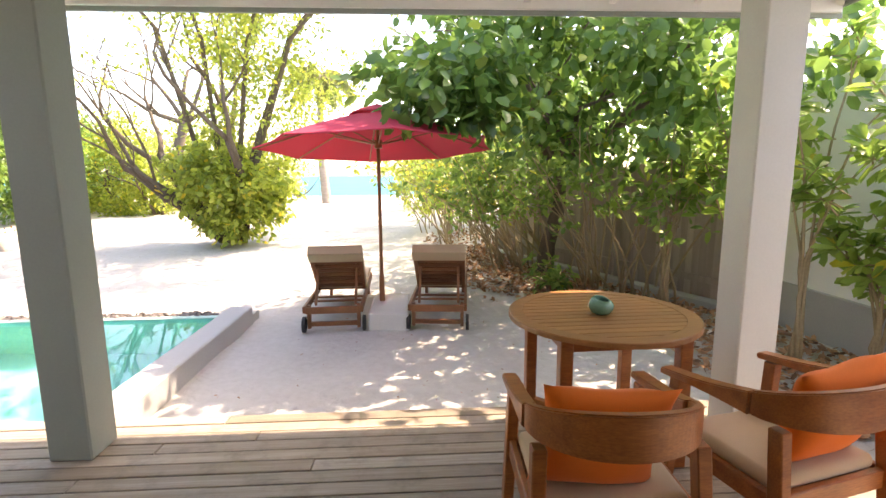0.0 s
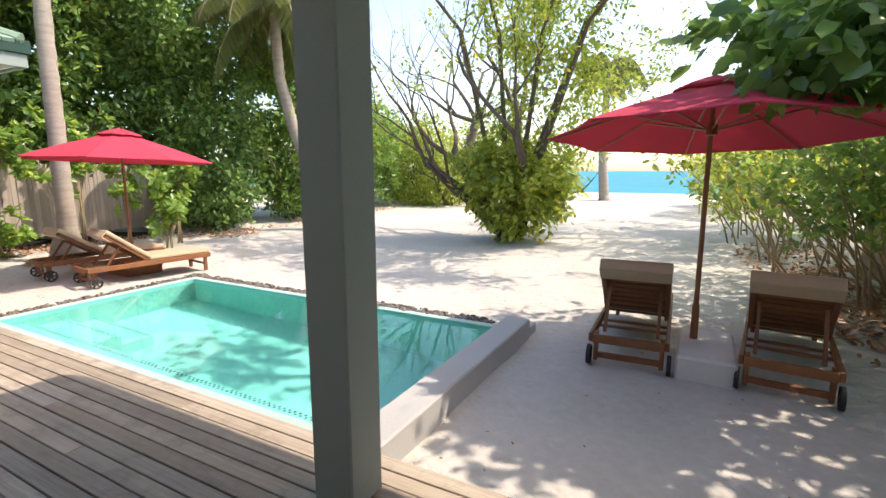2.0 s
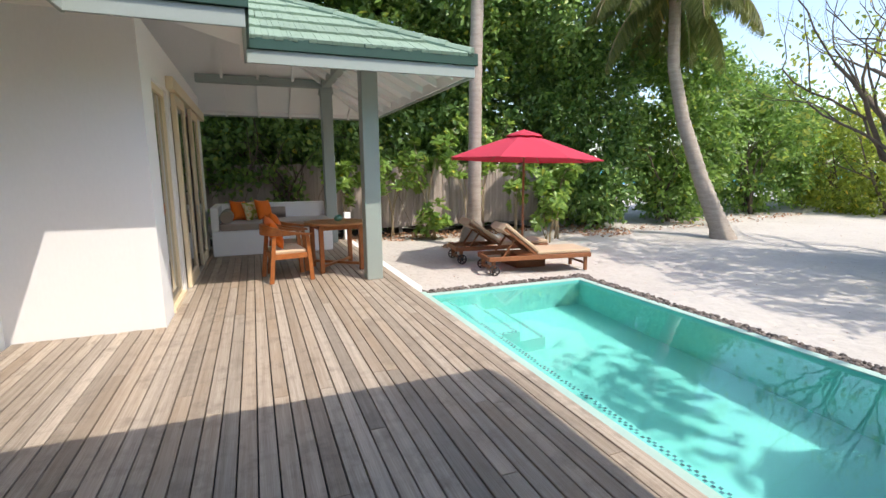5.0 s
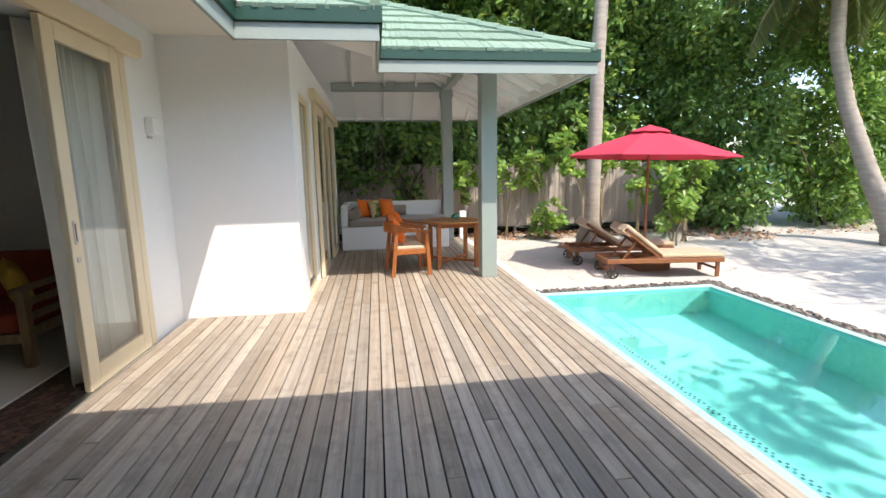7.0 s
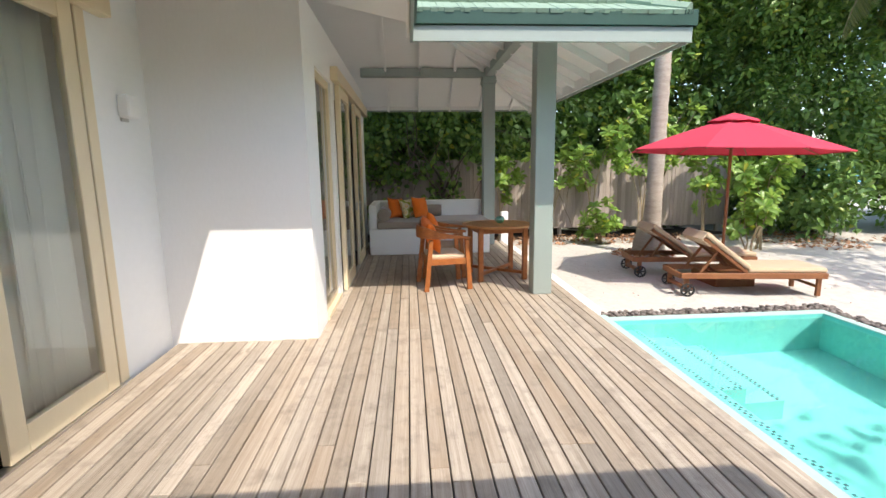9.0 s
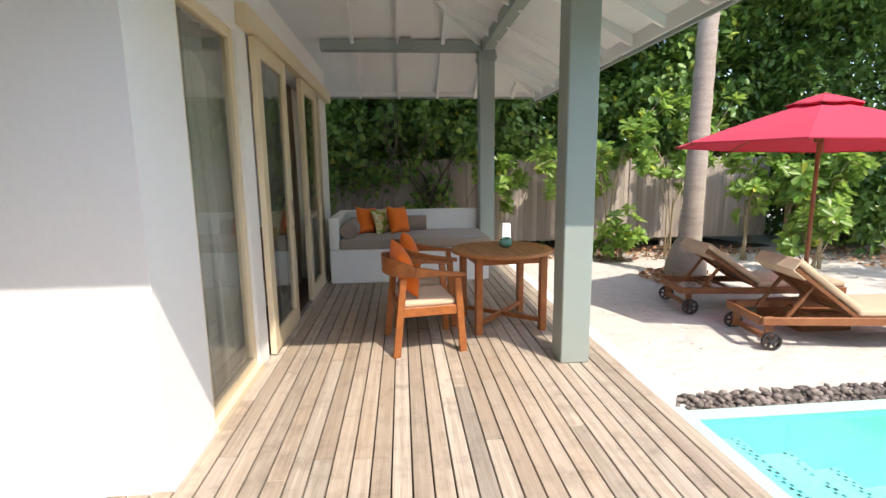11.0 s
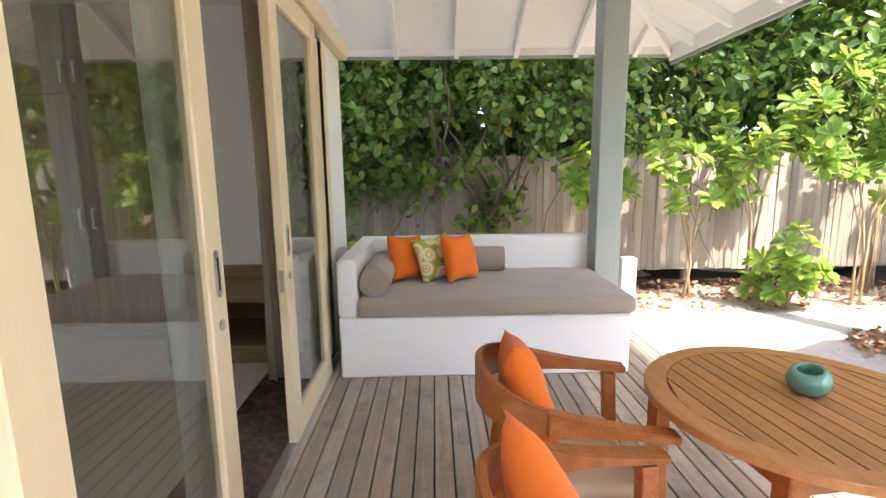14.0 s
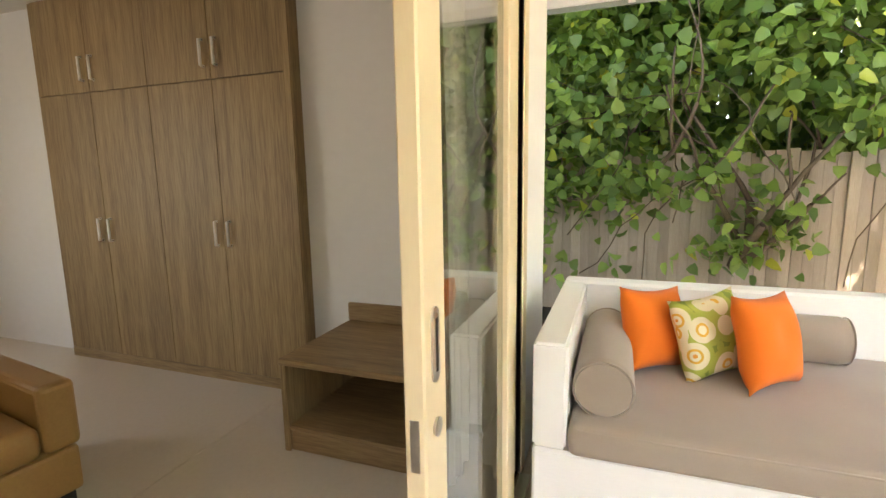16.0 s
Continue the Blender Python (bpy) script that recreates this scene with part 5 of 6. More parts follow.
def luggage_bench():
    b = empty("luggage_bench", pose(-11.95, -1.12, 0.02), "low oak laminate luggage bench with open shelf", "luggage bench")
    part("top", boxed(0, 0.75, 0, 0.84, 0.50, 0.535, 0.004), M["oakx"], b)
    part("side_panel", boxed(0, 0.74, 0.0, 0.035, 0, 0.498, 0.003), M["oak"], b)
    part("side_panel", boxed(0, 0.74, 0.805, 0.84, 0, 0.498, 0.003), M["oak"], b)
    part("shelf", boxed(0, 0.735, 0.036, 0.804, 0.125, 0.15, 0.003), M["oakx"], b)
    part("plinth", boxed(0.69, 0.72, 0.036, 0.804, 0, 0.122, 0.003), M["oakx"], b)
    part("back_panel", boxed(0, 0.015, 0.036, 0.804, 0.15, 0.498), M["oak"], b)
    part("upstand", boxed(0.0, 0.03, 0, 0.84, 0.536, 0.66, 0.012, seg=3), M["oakx"], b)


luggage_bench()


def easy_chair(m, frame_mat, cover, label):
    c = empty("easy_chair", m, label, "armchair")
    part("seat_base", boxed(-0.40, 0.40, -0.40, 0.42, 0.06, 0.28, 0.02, seg=2), cover, c)
    bm = soft_box(0.52, 0.66, 0.16, 0.05, sag=0.008)
    bmesh.ops.translate(bm, vec=(-0.26, -0.22, 0.281), verts=bm.verts[:])
    part("seat_cushion", bm, cover, c, smooth=True)
    for sx in (-1, 1):
        part("arm", boxed(sx * 0.34 - 0.075, sx * 0.34 + 0.075, -0.40, 0.42, 0.281, 0.60, 0.03, seg=3), cover, c)
        for sy in (-0.34, 0.36):
            part("foot", boxed(sx * 0.34 - 0.03, sx * 0.34 + 0.03, sy - 0.03, sy + 0.03, 0, 0.06), frame_mat, c)
    part("back", boxed(-0.26, 0.26, -0.42, -0.22, 0.30, 0.82, 0.05, seg=3), cover, c)


easy_chair(pose(-10.24, -2.235, 0.02, 0, 0, -8), M["dark"], M["tan"], "boxy tan leather armchair on the bedroom floor")


def wooden_sofa():
    s = empty("wooden_sofa", pose(-5.88, -2.55, 0.02, 0, 0, -90), "wooden sofa with slatted arms and rust red cushions", "sofa")
    for sx in (-1, 1):
        for sy in (-0.36, 0.36):
            part("leg", boxed(sx * 0.72 - 0.035, sx * 0.72 + 0.035, sy - 0.035, sy + 0.035, 0, 0.62, 0.005), M["oak"], s)
        part("arm", boxed(sx * 0.72 - 0.045, sx * 0.72 + 0.045, -0.42, 0.44, 0.621, 0.655, 0.006), M["oak"], s)
        for k in range(3):
            part("arm_slat", boxed(sx * 0.72 - 0.012, sx * 0.72 + 0.012, -0.325, 0.325, 0.25 + 0.12 * k, 0.31 + 0.12 * k, 0.003), M["oak"], s)
    part("seat_frame", boxed(-0.68, 0.68, -0.38, 0.38, 0.20, 0.28, 0.005), M["oak"], s)
    bm = soft_box(1.34, 0.74, 0.16, 0.05)
    bmesh.ops.translate(bm, vec=(-0.67, -0.36, 0.281), verts=bm.verts[:])
    part("seat_cushion", bm, M["rust"], s, smooth=True)
    bm = soft_box(1.34, 0.18, 0.42, 0.05)
    bmesh.ops.translate(bm, vec=(-0.67, -0.39, 0.442), verts=bm.verts[:])
    part("back_cushion", bm, M["rust"], s, smooth=True)
    scatter_cushion(-5.76, -2.02, 0.66, 14, 8, 40, 0.40, M["yellow"], "mustard yellow cushion on the wooden sofa")


wooden_sofa()


# ---- roof tiles on the slopes that face the terrace ----
def roof_tiles():
    """Courses of long shingle strips, each with an uneven row of tabs at its lower edge."""
    holder = empty("roof_tiling", None, "rows of thick sage green shingle strips with ragged lower edges", "roof tiles", kind="structure")
    rng = random.Random(2)
    length, step = 1.26, 0.47
    shared = []
    for k in range(4):
        bm = bmesh.new()
        x = 0.0
        while x < length - 0.02:
            w = min(rng.uniform(0.035, 0.085), length - x)
            box(bm, x, x + w - 0.003, -rng.uniform(0.0, 0.022), 0.55, 0, 0.030 + rng.uniform(0, 0.007))
            x += w
        shared.append(mesh_of(bm, "tile", M["tile_roof"]))
    run = step * math.cos(math.atan(PITCH))
    tilt = Matrix.Rotation(math.atan(PITCH), 4, "Y") @ Matrix.Rotation(math.radians(90), 4, "Z") @ pose(0, 0, 0, -3.4)
    for (ex, y0, y1, rows) in ((-7.1, 1.03, 3.62, 6), (-5.8, -0.15, 1.03, 3)):
        for r in range(rows):
            d = r * run - 0.05
            lo, hi = y0 - max(0, d), y1 - max(0, d)
            y = lo
            first = length * (1.0, 0.45, 0.75)[r % 3]
            while y < hi - 0.05:
                wdt = min(first, hi - y)
                ob = new("tile", shared[rng.randrange(4)])
                ob.parent = holder
                ob.matrix_basis = Matrix.Translation((ex - d, y, roof_z(d) + 0.014)) @ tilt @ Matrix.Diagonal((wdt / length, 1, 1, 1))
                y += wdt + 0.003
                first = length
    # hip and ridge caps
    for a, b in (((-7.1, 3.62, 0), (-10.1, 0.62, 3)), ((-5.8, 1.03, 0), (-8.0, -1.17, 2.2))):
        pa, pb = Vector((a[0], a[1], roof_z(a[2]) + 0.03)), Vector((b[0], b[1], roof_z(b[2]) + 0.03))
        n = int((pb - pa).length / 0.34)
        for i in range(n):
            p = pa.lerp(pb, i / n)
            q = pa.lerp(pb, (i + 1.15) / n)
            bm = tube(bmesh.new(), [p, q + Vector((0, 0, -0.012))], [0.075, 0.068], 8)
            part("hip_cap", bm, M["tile_roof"], holder)


roof_tiles()


# ---- plants ----
def blob_points(rng, blobs, n, gap=0.0, gscale=1.2, shell=0.45, seed=0.0):
    """Points in a union of ellipsoids, thinned by noise so that gaps stay open. blobs: (x, y, z, rx, ry, rz)."""
    b = np.array(blobs, float)
    vol = b[:, 3] * b[:, 4] * b[:, 5]
    out = []
    while len(out) < n:
        k = rng.choice(len(b), p=vol / vol.sum())
        d = rng.standard_normal(3)
        d /= np.linalg.norm(d)
        r = rng.random() ** shell
        p = b[k, :3] + b[k, 3:] * d * r * rng.uniform(0.86, 1.12)
        if gap and noise.noise((p[0] * gscale + seed, p[1] * gscale, p[2] * gscale)) < gap - 0.5:
            continue
        out.append((*p, *(d * b[k, 3:] / b[k, 3:].max())))
    a = np.array(out)
    return a[:, :3], a[:, 3:]


def clump_leaves(rng, centres, outward, per, spread, length, up=0.5, droop=0.0):
    """Leaves in tufts round each centre: base, direction, normal, length."""
    n = len(centres)
    c = np.repeat(centres, per, axis=0)
    o = np.repeat(outward / (np.linalg.norm(outward, axis=1, keepdims=True) + 1e-9), per, axis=0)
    j = rng.standard_normal((n * per, 3))
    base = c + j * spread
    d = o * 0.7 + rng.standard_normal((n * per, 3)) * 0.75 + np.array([0, 0, -droop])
    nm = np.array([0, 0, 1.0]) * up + rng.standard_normal((n * per, 3)) * 0.45 + o * 0.35
    return base, d, nm, length * rng.uniform(0.65, 1.25, n * per)


def rosettes(rng, tips, dirs, per, length):
    """Whorls of leaves that spread round each stem tip."""
    n = len(tips)
    t = np.repeat(tips, per, axis=0)
    ax = np.repeat(dirs / np.linalg.norm(dirs, axis=1, keepdims=True), per, axis=0)
    r = rng.standard_normal((n * per, 3))
    r -= ax * np.sum(r * ax, axis=1, keepdims=True)
    r /= np.linalg.norm(r, axis=1, keepdims=True)
    lift = rng.uniform(-0.25, 0.95, (n * per, 1))
    d = r + ax * lift
    nm = ax - r * lift * 0.5
    base = t - ax * rng.uniform(0, 0.07, (n * per, 1))
    return base, d, nm, length * rng.uniform(0.7, 1.2, n * per)


def branch(bm, rng, p, d, length, r, depth, tips, wander=0.35, forks=2, spread=0.6, lift=0.1, sides=6):
    """A wandering limb that forks; the ends are kept in tips."""
    pts, rad = [Vector(p)], [r]
    d = Vector(d).normalized()
    n = 5
    for i in range(n):
        d = (d + Vector((rng.uniform(-1, 1), rng.uniform(-1, 1), rng.uniform(-1, 1) + lift)) * wander * 0.35).normalized()
        pts.append(pts[-1] + d * length / n)
        rad.append(r * (1 - 0.45 * (i + 1) / n))
    tube(bm, pts, rad, max(4, sides))
    if depth <= 0:
        tips.append((pts[-1], d))
        return
    tips.append((pts[3], d))
    for k in range(forks):
        q = Vector((rng.uniform(-1, 1), rng.uniform(-1, 1), rng.uniform(-0.5, 1))) * spread
        i = n if k == 0 else rng.choice((2, 3, 4))
        branch(bm, rng, pts[i], d + q, length * rng.uniform(0.6, 0.85), rad[i] * 0.72, depth - 1, tips, wander, forks, spread, lift, sides - 1)


def tree(name, label, trunk_bm, bark, leaf_me, category="tree", group="", kind=""):
    t = empty(name, None, label, category, group, kind)
    part("trunk", trunk_bm, bark, t, smooth=True)
    if leaf_me is not None:
        for me in (leaf_me if isinstance(leaf_me, list) else [leaf_me]):
            new("crown", me).parent = t
    return t


def big_tree():
    """Broad-leaved tree hanging over the parasol and the shaded sand."""
    rng, r = np.random.default_rng(21), random.Random(21)
    bm, tips = bmesh.new(), []
    tube(bm, [(2.35, 8.7, -0.4), (2.40, 8.65, 0.2), (2.55, 8.5, 0.9), (2.45, 8.2, 1.6)], [0.19, 0.14, 0.12, 0.11], 10)
    for d in ((-0.7, -0.5, 0.8), (0.5, -0.6, 0.9), (0.1, 0.4, 1), (-0.2, -0.9, 0.6), (0.9, -0.9, 0.7)):
        branch(bm, r, (2.45, 8.2, 1.55), d, 1.6, 0.075, 3, tips, 0.5, 2, 0.8)
    for a, b, c in (((2.45, 8.2, 1.6), (1.5, 6.7, 2.7), (0.6, 5.6, 3.0)), ((2.5, 8.2, 1.6), (3.2, 6.2, 2.6), (3.0, 4.6, 3.4))):
        tube(bm, [a, b, c], [0.08, 0.055, 0.02], 7)
    blobs = [(2.3, 7.4, 4.0, 2.5, 2.3, 1.6), (0.9, 6.9, 2.95, 1.25, 1.2, 0.85), (3.3, 5.4, 3.2, 1.5, 1.6, 1.6), (2.3, 6.2, 4.9, 1.3, 1.3, 0.9),
             (2.6, 8.6, 2.6, 1.9, 1.6, 1.2), (3.3, 6.4, 2.3, 0.8, 1.0, 0.6), (2.1, 7.2, 2.35, 1.2, 1.1, 0.75), (0.2, 6.75, 3.1, 0.9, 0.9, 0.6), (-0.1, 7.2, 6.6, 1.2, 1.1, 0.7), (0.35, 5.3, 2.52, 0.8, 0.55, 0.42), (2.7, 5.2, 2.6, 0.7, 0.7, 0.5), (4.0, 4.4, 3.9, 0.7, 1.0, 0.7)]
    c, o = blob_points(rng, blobs, 1400, 0.69, 1.9, 0.5)
    b, d, nm, L = clump_leaves(rng, c, o, 6, 0.15, 0.185, 0.55, 0.55)
    c2, o2 = blob_points(rng, [(0.12, 5.1, 2.20, 0.5, 0.4, 0.15), (0.75, 5.15, 2.15, 0.45, 0.4, 0.2), (-0.1, 5.6, 2.55, 0.5, 0.4, 0.2), (0.6, 5.3, 2.6, 0.6, 0.5, 0.35)], 170, 0.0, 1.5, 0.6)
    e = clump_leaves(rng, c2, o2, 5, 0.10, 0.185, 0.55, 0.55)
    b, d, nm, L = (np.concatenate(q) for q in zip((b, d, nm, L), e))
    me = leaves(rng, b, d, nm, L, 0.72, M["leaf_big"], "crown", "oval", 0.15)
    tree("broadleaf_tree", "broad-leaved tree with glossy dark green leaves leaning over the sand", bm, M["bark"], me)


def stem_shrub(name, label, seed, base, n, height, leanx, leany, leaf_n, length, material, shape="oval", width=0.5, group="", bark="twig", up=0.6, low=0.45):
    """Many thin stems fanning out from the ground, with leaf tufts on their upper parts."""
    rng, r = np.random.default_rng(seed), random.Random(seed)
    bm = bmesh.new()
    cs, os_ = [], []
    for i in range(n):
        x, y = base[0] + r.uniform(-1, 1) * base[2], base[1] + r.uniform(-1, 1) * base[3]
        z = sand_height(x, y) - 0.03
        h = height * r.uniform(0.7, 1.15)
        lx, ly = leanx + r.uniform(-1.0, 0.7), leany + r.uniform(-0.8, 0.6)
        h *= 1 - 0.16 * math.hypot(lx, ly)
        ex = r.uniform(0.85, 1.9)
        pts = []
        for k in range(6):
            t = k / 5
            pts.append((x + lx * h * t ** ex * 0.7 + 0.05 * r.uniform(-1, 1), y + ly * h * t ** ex * 0.7 + 0.05 * r.uniform(-1, 1), z + h * t))
        tube(bm, pts, [0.021, 0.018, 0.015, 0.012, 0.009, 0.005], 5)
        for k in range(leaf_n):
            t = r.uniform(low, 1.05)
            j = min(4, int(t * 5))
            f = t * 5 - j
            p = Vector(pts[j]).lerp(Vector(pts[j + 1]), min(f, 1.2))
            off = Vector((r.uniform(-1, 1), r.uniform(-1, 1), r.uniform(-0.5, 0.7))) * 0.30
            cs.append(p + off)
            os_.append(off + Vector((0, 0, 0.12)))
    cs, os_ = np.array(cs), np.array(os_)
    b, d, nm, L = clump_leaves(rng, cs, os_, 5, 0.05, length, up, 0.2)
    me = leaves(rng, b, d, nm, L, width, material, "crown", shape)
    tree(name, label, bm, M[bark], me, "shrub", group)


def rosette_shrub(seed, x, y, n, height, spread, length, label, material="leaf_scaev", per=19, group="rosette shrubs", z=None):
    rng, r = np.random.default_rng(seed), random.Random(seed)
    bm = bmesh.new()
    tips, dirs = [], []
    z = sand_height(x, y) - 0.03 if z is None else z
    for i in range(n):
        a = r.uniform(0, 2 * math.pi)
        h = height * (r.uniform(0.62, 1.08) if height > 1.5 else r.uniform(0.45, 1.08))
        rr = spread * r.uniform(0.25, 1.0)
        ex, ey = x + rr * math.cos(a), y + rr * math.sin(a)
        pts = [(x + 0.06 * math.cos(a), y + 0.06 * math.sin(a), z)]
        bend = 3.2 if height > 1.5 else 1.3
        for k in range(1, 5):
            t = k / 4
            pts.append((x + (ex - x) * t ** bend + 0.04 * r.uniform(-1, 1), y + (ey - y) * t ** bend + 0.04 * r.uniform(-1, 1), z + h * t))
        tube(bm, pts, [0.019, 0.016, 0.013, 0.010, 0.008], 6)
        tips.append(pts[-1])
        dirs.append((math.cos(a) * 0.5, math.sin(a) * 0.5, 1.0))
        for q in range(5 if height > 1.5 else 3):
            t = r.uniform(0.62 if height > 1.5 else 0.45, 0.98)
            p = Vector(pts[2]).lerp(Vector(pts[4]), (t - 0.5) * 2 if t > 0.5 else 0)
            e = p + Vector((r.uniform(-1, 1), r.uniform(-1, 1), r.uniform(-0.2, 0.8))) * 0.28
            tube(bm, [p, e], [0.008, 0.006], 4)
            tips.append(tuple(e))
            dirs.append(tuple((e - p) + Vector((0, 0, 0.12))))
    b, d, nm, L = rosettes(rng, np.array(tips), np.array(dirs), per, length)
    me = leaves(rng, b, d, nm, L, 0.50, M[material], "crown", "spoon", 0.16)
    tree("rosette_shrub", label, bm, M["twig"], me, "shrub", group)


def bare_tree():
    """Open tree with dark limbs and thin yellowing leaves, growing out of a round bush."""
    rng, r = np.random.default_rng(5), random.Random(6)
    bm, tips = bmesh.new(), []
    x, y, z = -4.95, 12.9, sand_height(-4.7, 12.9) - 0.1
    for d, ln, rad in (((-0.75, 0.1, 1), 3.2, 0.19), ((-0.25, 0.2, 1), 3.4, 0.20), ((0.30, -0.1, 1), 3.1, 0.16), ((-0.95, 0.25, 1.0), 3.3, 0.13), ((0.55, 0.3, 0.9), 2.8, 0.09), ((-0.5, -0.3, 0.9), 2.9, 0.08)):
        branch(bm, r, (x + r.uniform(-0.25, 0.25), y + r.uniform(-0.15, 0.15), z), d, ln, rad, 4, tips, 0.7, 2, 0.7, 0.18, 8)
    tp = np.array([t[0] for t in tips])
    tp = tp[tp[:, 2] > 1.8]
    sel = tp[rng.random(len(tp)) < np.clip(0.62 + 0.45 * (tp[:, 0] - x), 0.06, 1.0)]
    c = np.repeat(sel, 12, axis=0) + rng.standard_normal((len(sel) * 12, 3)) * 0.42
    b, d, nm, L = clump_leaves(rng, c, rng.standard_normal(c.shape), 5, 0.10, 0.13, 0.4, 0.3)
    me1 = leaves(rng, b, d, nm, L, 0.55, M["leaf_sun"], "crown", "oval")
    c, o = blob_points(rng, [(-4.55, 12.55, 0.95, 1.2, 1.1, 1.05), (-5.0, 12.5, 1.5, 1.0, 0.9, 0.9), (-3.95, 12.5, 1.3, 0.85, 0.8, 0.9), (-4.5, 12.4, 0.5, 0.95, 0.85, 0.6), (-5.7, 12.7, 1.5, 0.9, 0.8, 0.7)], 1150, 0.42, 1.9, 0.55)
    b, d, nm, L = clump_leaves(rng, c, o, 7, 0.10, 0.18, 0.4, 0.55)
    me2 = leaves(rng, b, d, nm, L, 0.6, M["leaf_sun"], "crown", "oval")
    c, o = blob_points(rng, [(-3.6, 13.2, 3.4, 1.7, 1.4, 2.0), (-4.0, 13.0, 5.4, 1.9, 1.4, 1.4), (-5.0, 13.0, 5.0, 1.2, 1.1, 1.3), (-5.2, 13.2, 2.6, 1.0, 1.0, 1.0)], 1050, 0.52, 1.1, 0.6)
    b, d, nm, L = clump_leaves(rng, c, o, 6, 0.16, 0.13, 0.4, 0.3)
    me3 = leaves(rng, b, d, nm, L, 0.55, M["leaf_sun"], "crown", "oval")
    reach = [(-3.0, 11.0, 6.1, 1.7, 1.3, 0.6), (-5.3, 11.4, 6.4, 1.7, 1.2, 0.6), (-0.9, 10.8, 6.2, 1.6, 1.2, 0.55), (-1.6, 13.4, 7.0, 1.9, 1.5, 0.7), (-7.6, 11.9, 6.9, 1.5, 1.2, 0.6)]
    for bx, by, bz, *_ in reach:
        tube(bm, [(x + 0.08 * (bx - x), y, z), (x + 0.2 * (bx - x), y - 0.1, 1.8), ((x + bx) / 2, (y + by) / 2 + 0.3, 0.5 * bz + 1.6), (bx, by, bz)], [0.085, 0.07, 0.05, 0.025], 7)
        for k in range(4):
            branch(bm, r, (bx, by, bz), (r.uniform(-1, 1), r.uniform(-1, 1), r.uniform(-0.1, 0.3)), 1.1, 0.028, 2, tips, 0.6, 2, 0.8, 0.05, 5)
    c, o = blob_points(rng, reach, 950, 0.56, 1.5, 0.5)
    b, d, nm, L = clump_leaves(rng, c, o, 6, 0.16, 0.16, 0.5, 0.3)
    me4 = leaves(rng, b, d, nm, L, 0.6, M["leaf_sun"], "crown", "oval")
    tree("open_tree", "open tree with dark limbs and yellow-green leaves above a round bush", bm, M["bark"], [me1, me2, me3, me4])


def palm(name, label, pts, radii, fronds, length, seed, frond_from=None):
    r, rng = random.Random(seed), np.random.default_rng(seed)
    bm = bmesh.new()
    # rings on the trunk
    fine, rad = [], []
    P = [Vector(p) for p in pts]
    for a in range(len(P) - 1):
        for k in range(14):
            t = k / 14
            fine.append(P[a].lerp(P[a + 1], t))
            base = radii[a] + (radii[a + 1] - radii[a]) * t
            rad.append(base * (1.05 if k % 2 else 0.97))
    fine.append(P[-1])
    rad.append(radii[-1])
    tube(bm, fine, rad, 14)
    t = empty(name, None, label, "palm tree", "coconut palms")
    part("trunk", bm, M["palmbark"], t, smooth=True)
    top = P[-1]
    for i in range(fronds):
        a = 2 * math.pi * (i + r.uniform(-0.3, 0.3)) / fronds
        el = r.uniform(-0.35, 0.9)
        d = Vector((math.cos(a) * math.cos(el), math.sin(a) * math.cos(el), math.sin(el)))
        q, p = [], top.copy()
        for k in range(12):
            q.append(p.copy())
            d = (d + Vector((0, 0, -0.11 - 0.02 * k))).normalized()
            p = p + d * length / 11
        rb = tube(bmesh.new(), q, [0.022 - 0.0015 * k for k in range(12)], 5)
        fr = part("frond", rb, M["twig"], t)
        base, dd, nm, L = [], [], [], []
        for k in range(1, 11):
            for m in range(9):
                f = m / 9
                pp = q[k].lerp(q[min(11, k + 1)], f)
                ax = (q[min(11, k + 1)] - q[k]).normalized()
                s = ax.cross(Vector((0, 0, 1))).normalized()
                u = s.cross(ax)
                for sg in (-1, 1):
                    base.append(pp)
                    dd.append(s * sg * 0.9 + ax * 0.5 - u * 0.25 + Vector((0, 0, -0.55 - 0.25 * r.random())))
                    nm.append(u + s * sg * 0.2)
                    L.append(length * 0.26 * math.sin(math.pi * (0.18 + 0.74 * (k + f) / 11)) * r.uniform(0.85, 1.1))
        me = leaves(rng, np.array(base), np.array(dd), np.array(nm), np.array(L), 0.055, M["frond"], "frond_blade", "blade", 0.2)
        lf = new("frond_blade", me)
        lf.parent = fr
        lf["kind"] = "stuff"
    return t


big_tree()
# stems and shrubs along the east fence
for sd, b, n, h, lx, ly, ln, lm, mt, shp, w in (
        (31, (2.1, 9.3, 0.6, 0.9), 34, 2.5, -0.75, -0.35, 12, 0.13, "leaf_vine", "oval", 0.6),
        (32, (1.5, 11.8, 0.9, 1.3), 26, 2.7, -0.4, -0.1, 19, 0.13, "leaf_sun", "oval", 0.55),
        (33, (2.9, 7.6, 0.4, 0.4), 16, 2.7, -0.45, -0.4, 7, 0.14, "leaf_vine", "oval", 0.62),
        (36, (3.3, 6.7, 0.35, 0.4), 13, 2.5, -0.15, -0.25, 7, 0.15, "leaf_vine", "oval", 0.62),
        (34, (0.9, 14.5, 1.0, 1.6), 20, 2.8, -0.3, 0.0, 18, 0.13, "leaf_sun", "oval", 0.55),
        (35, (2.4, 15.0, 1.3, 2.0), 20, 3.6, -0.1, 0.0, 34, 0.14, "leaf_hedge", "oval", 0.55)):
    stem_shrub("fence_shrub", "many-stemmed shrub with pale stems and green leaves along the fence", sd, b, n, h, lx, ly, ln, lm, M[mt], shp, w, "fence shrubs", up=0.6, low=0.62 if sd != 34 else 0.25)
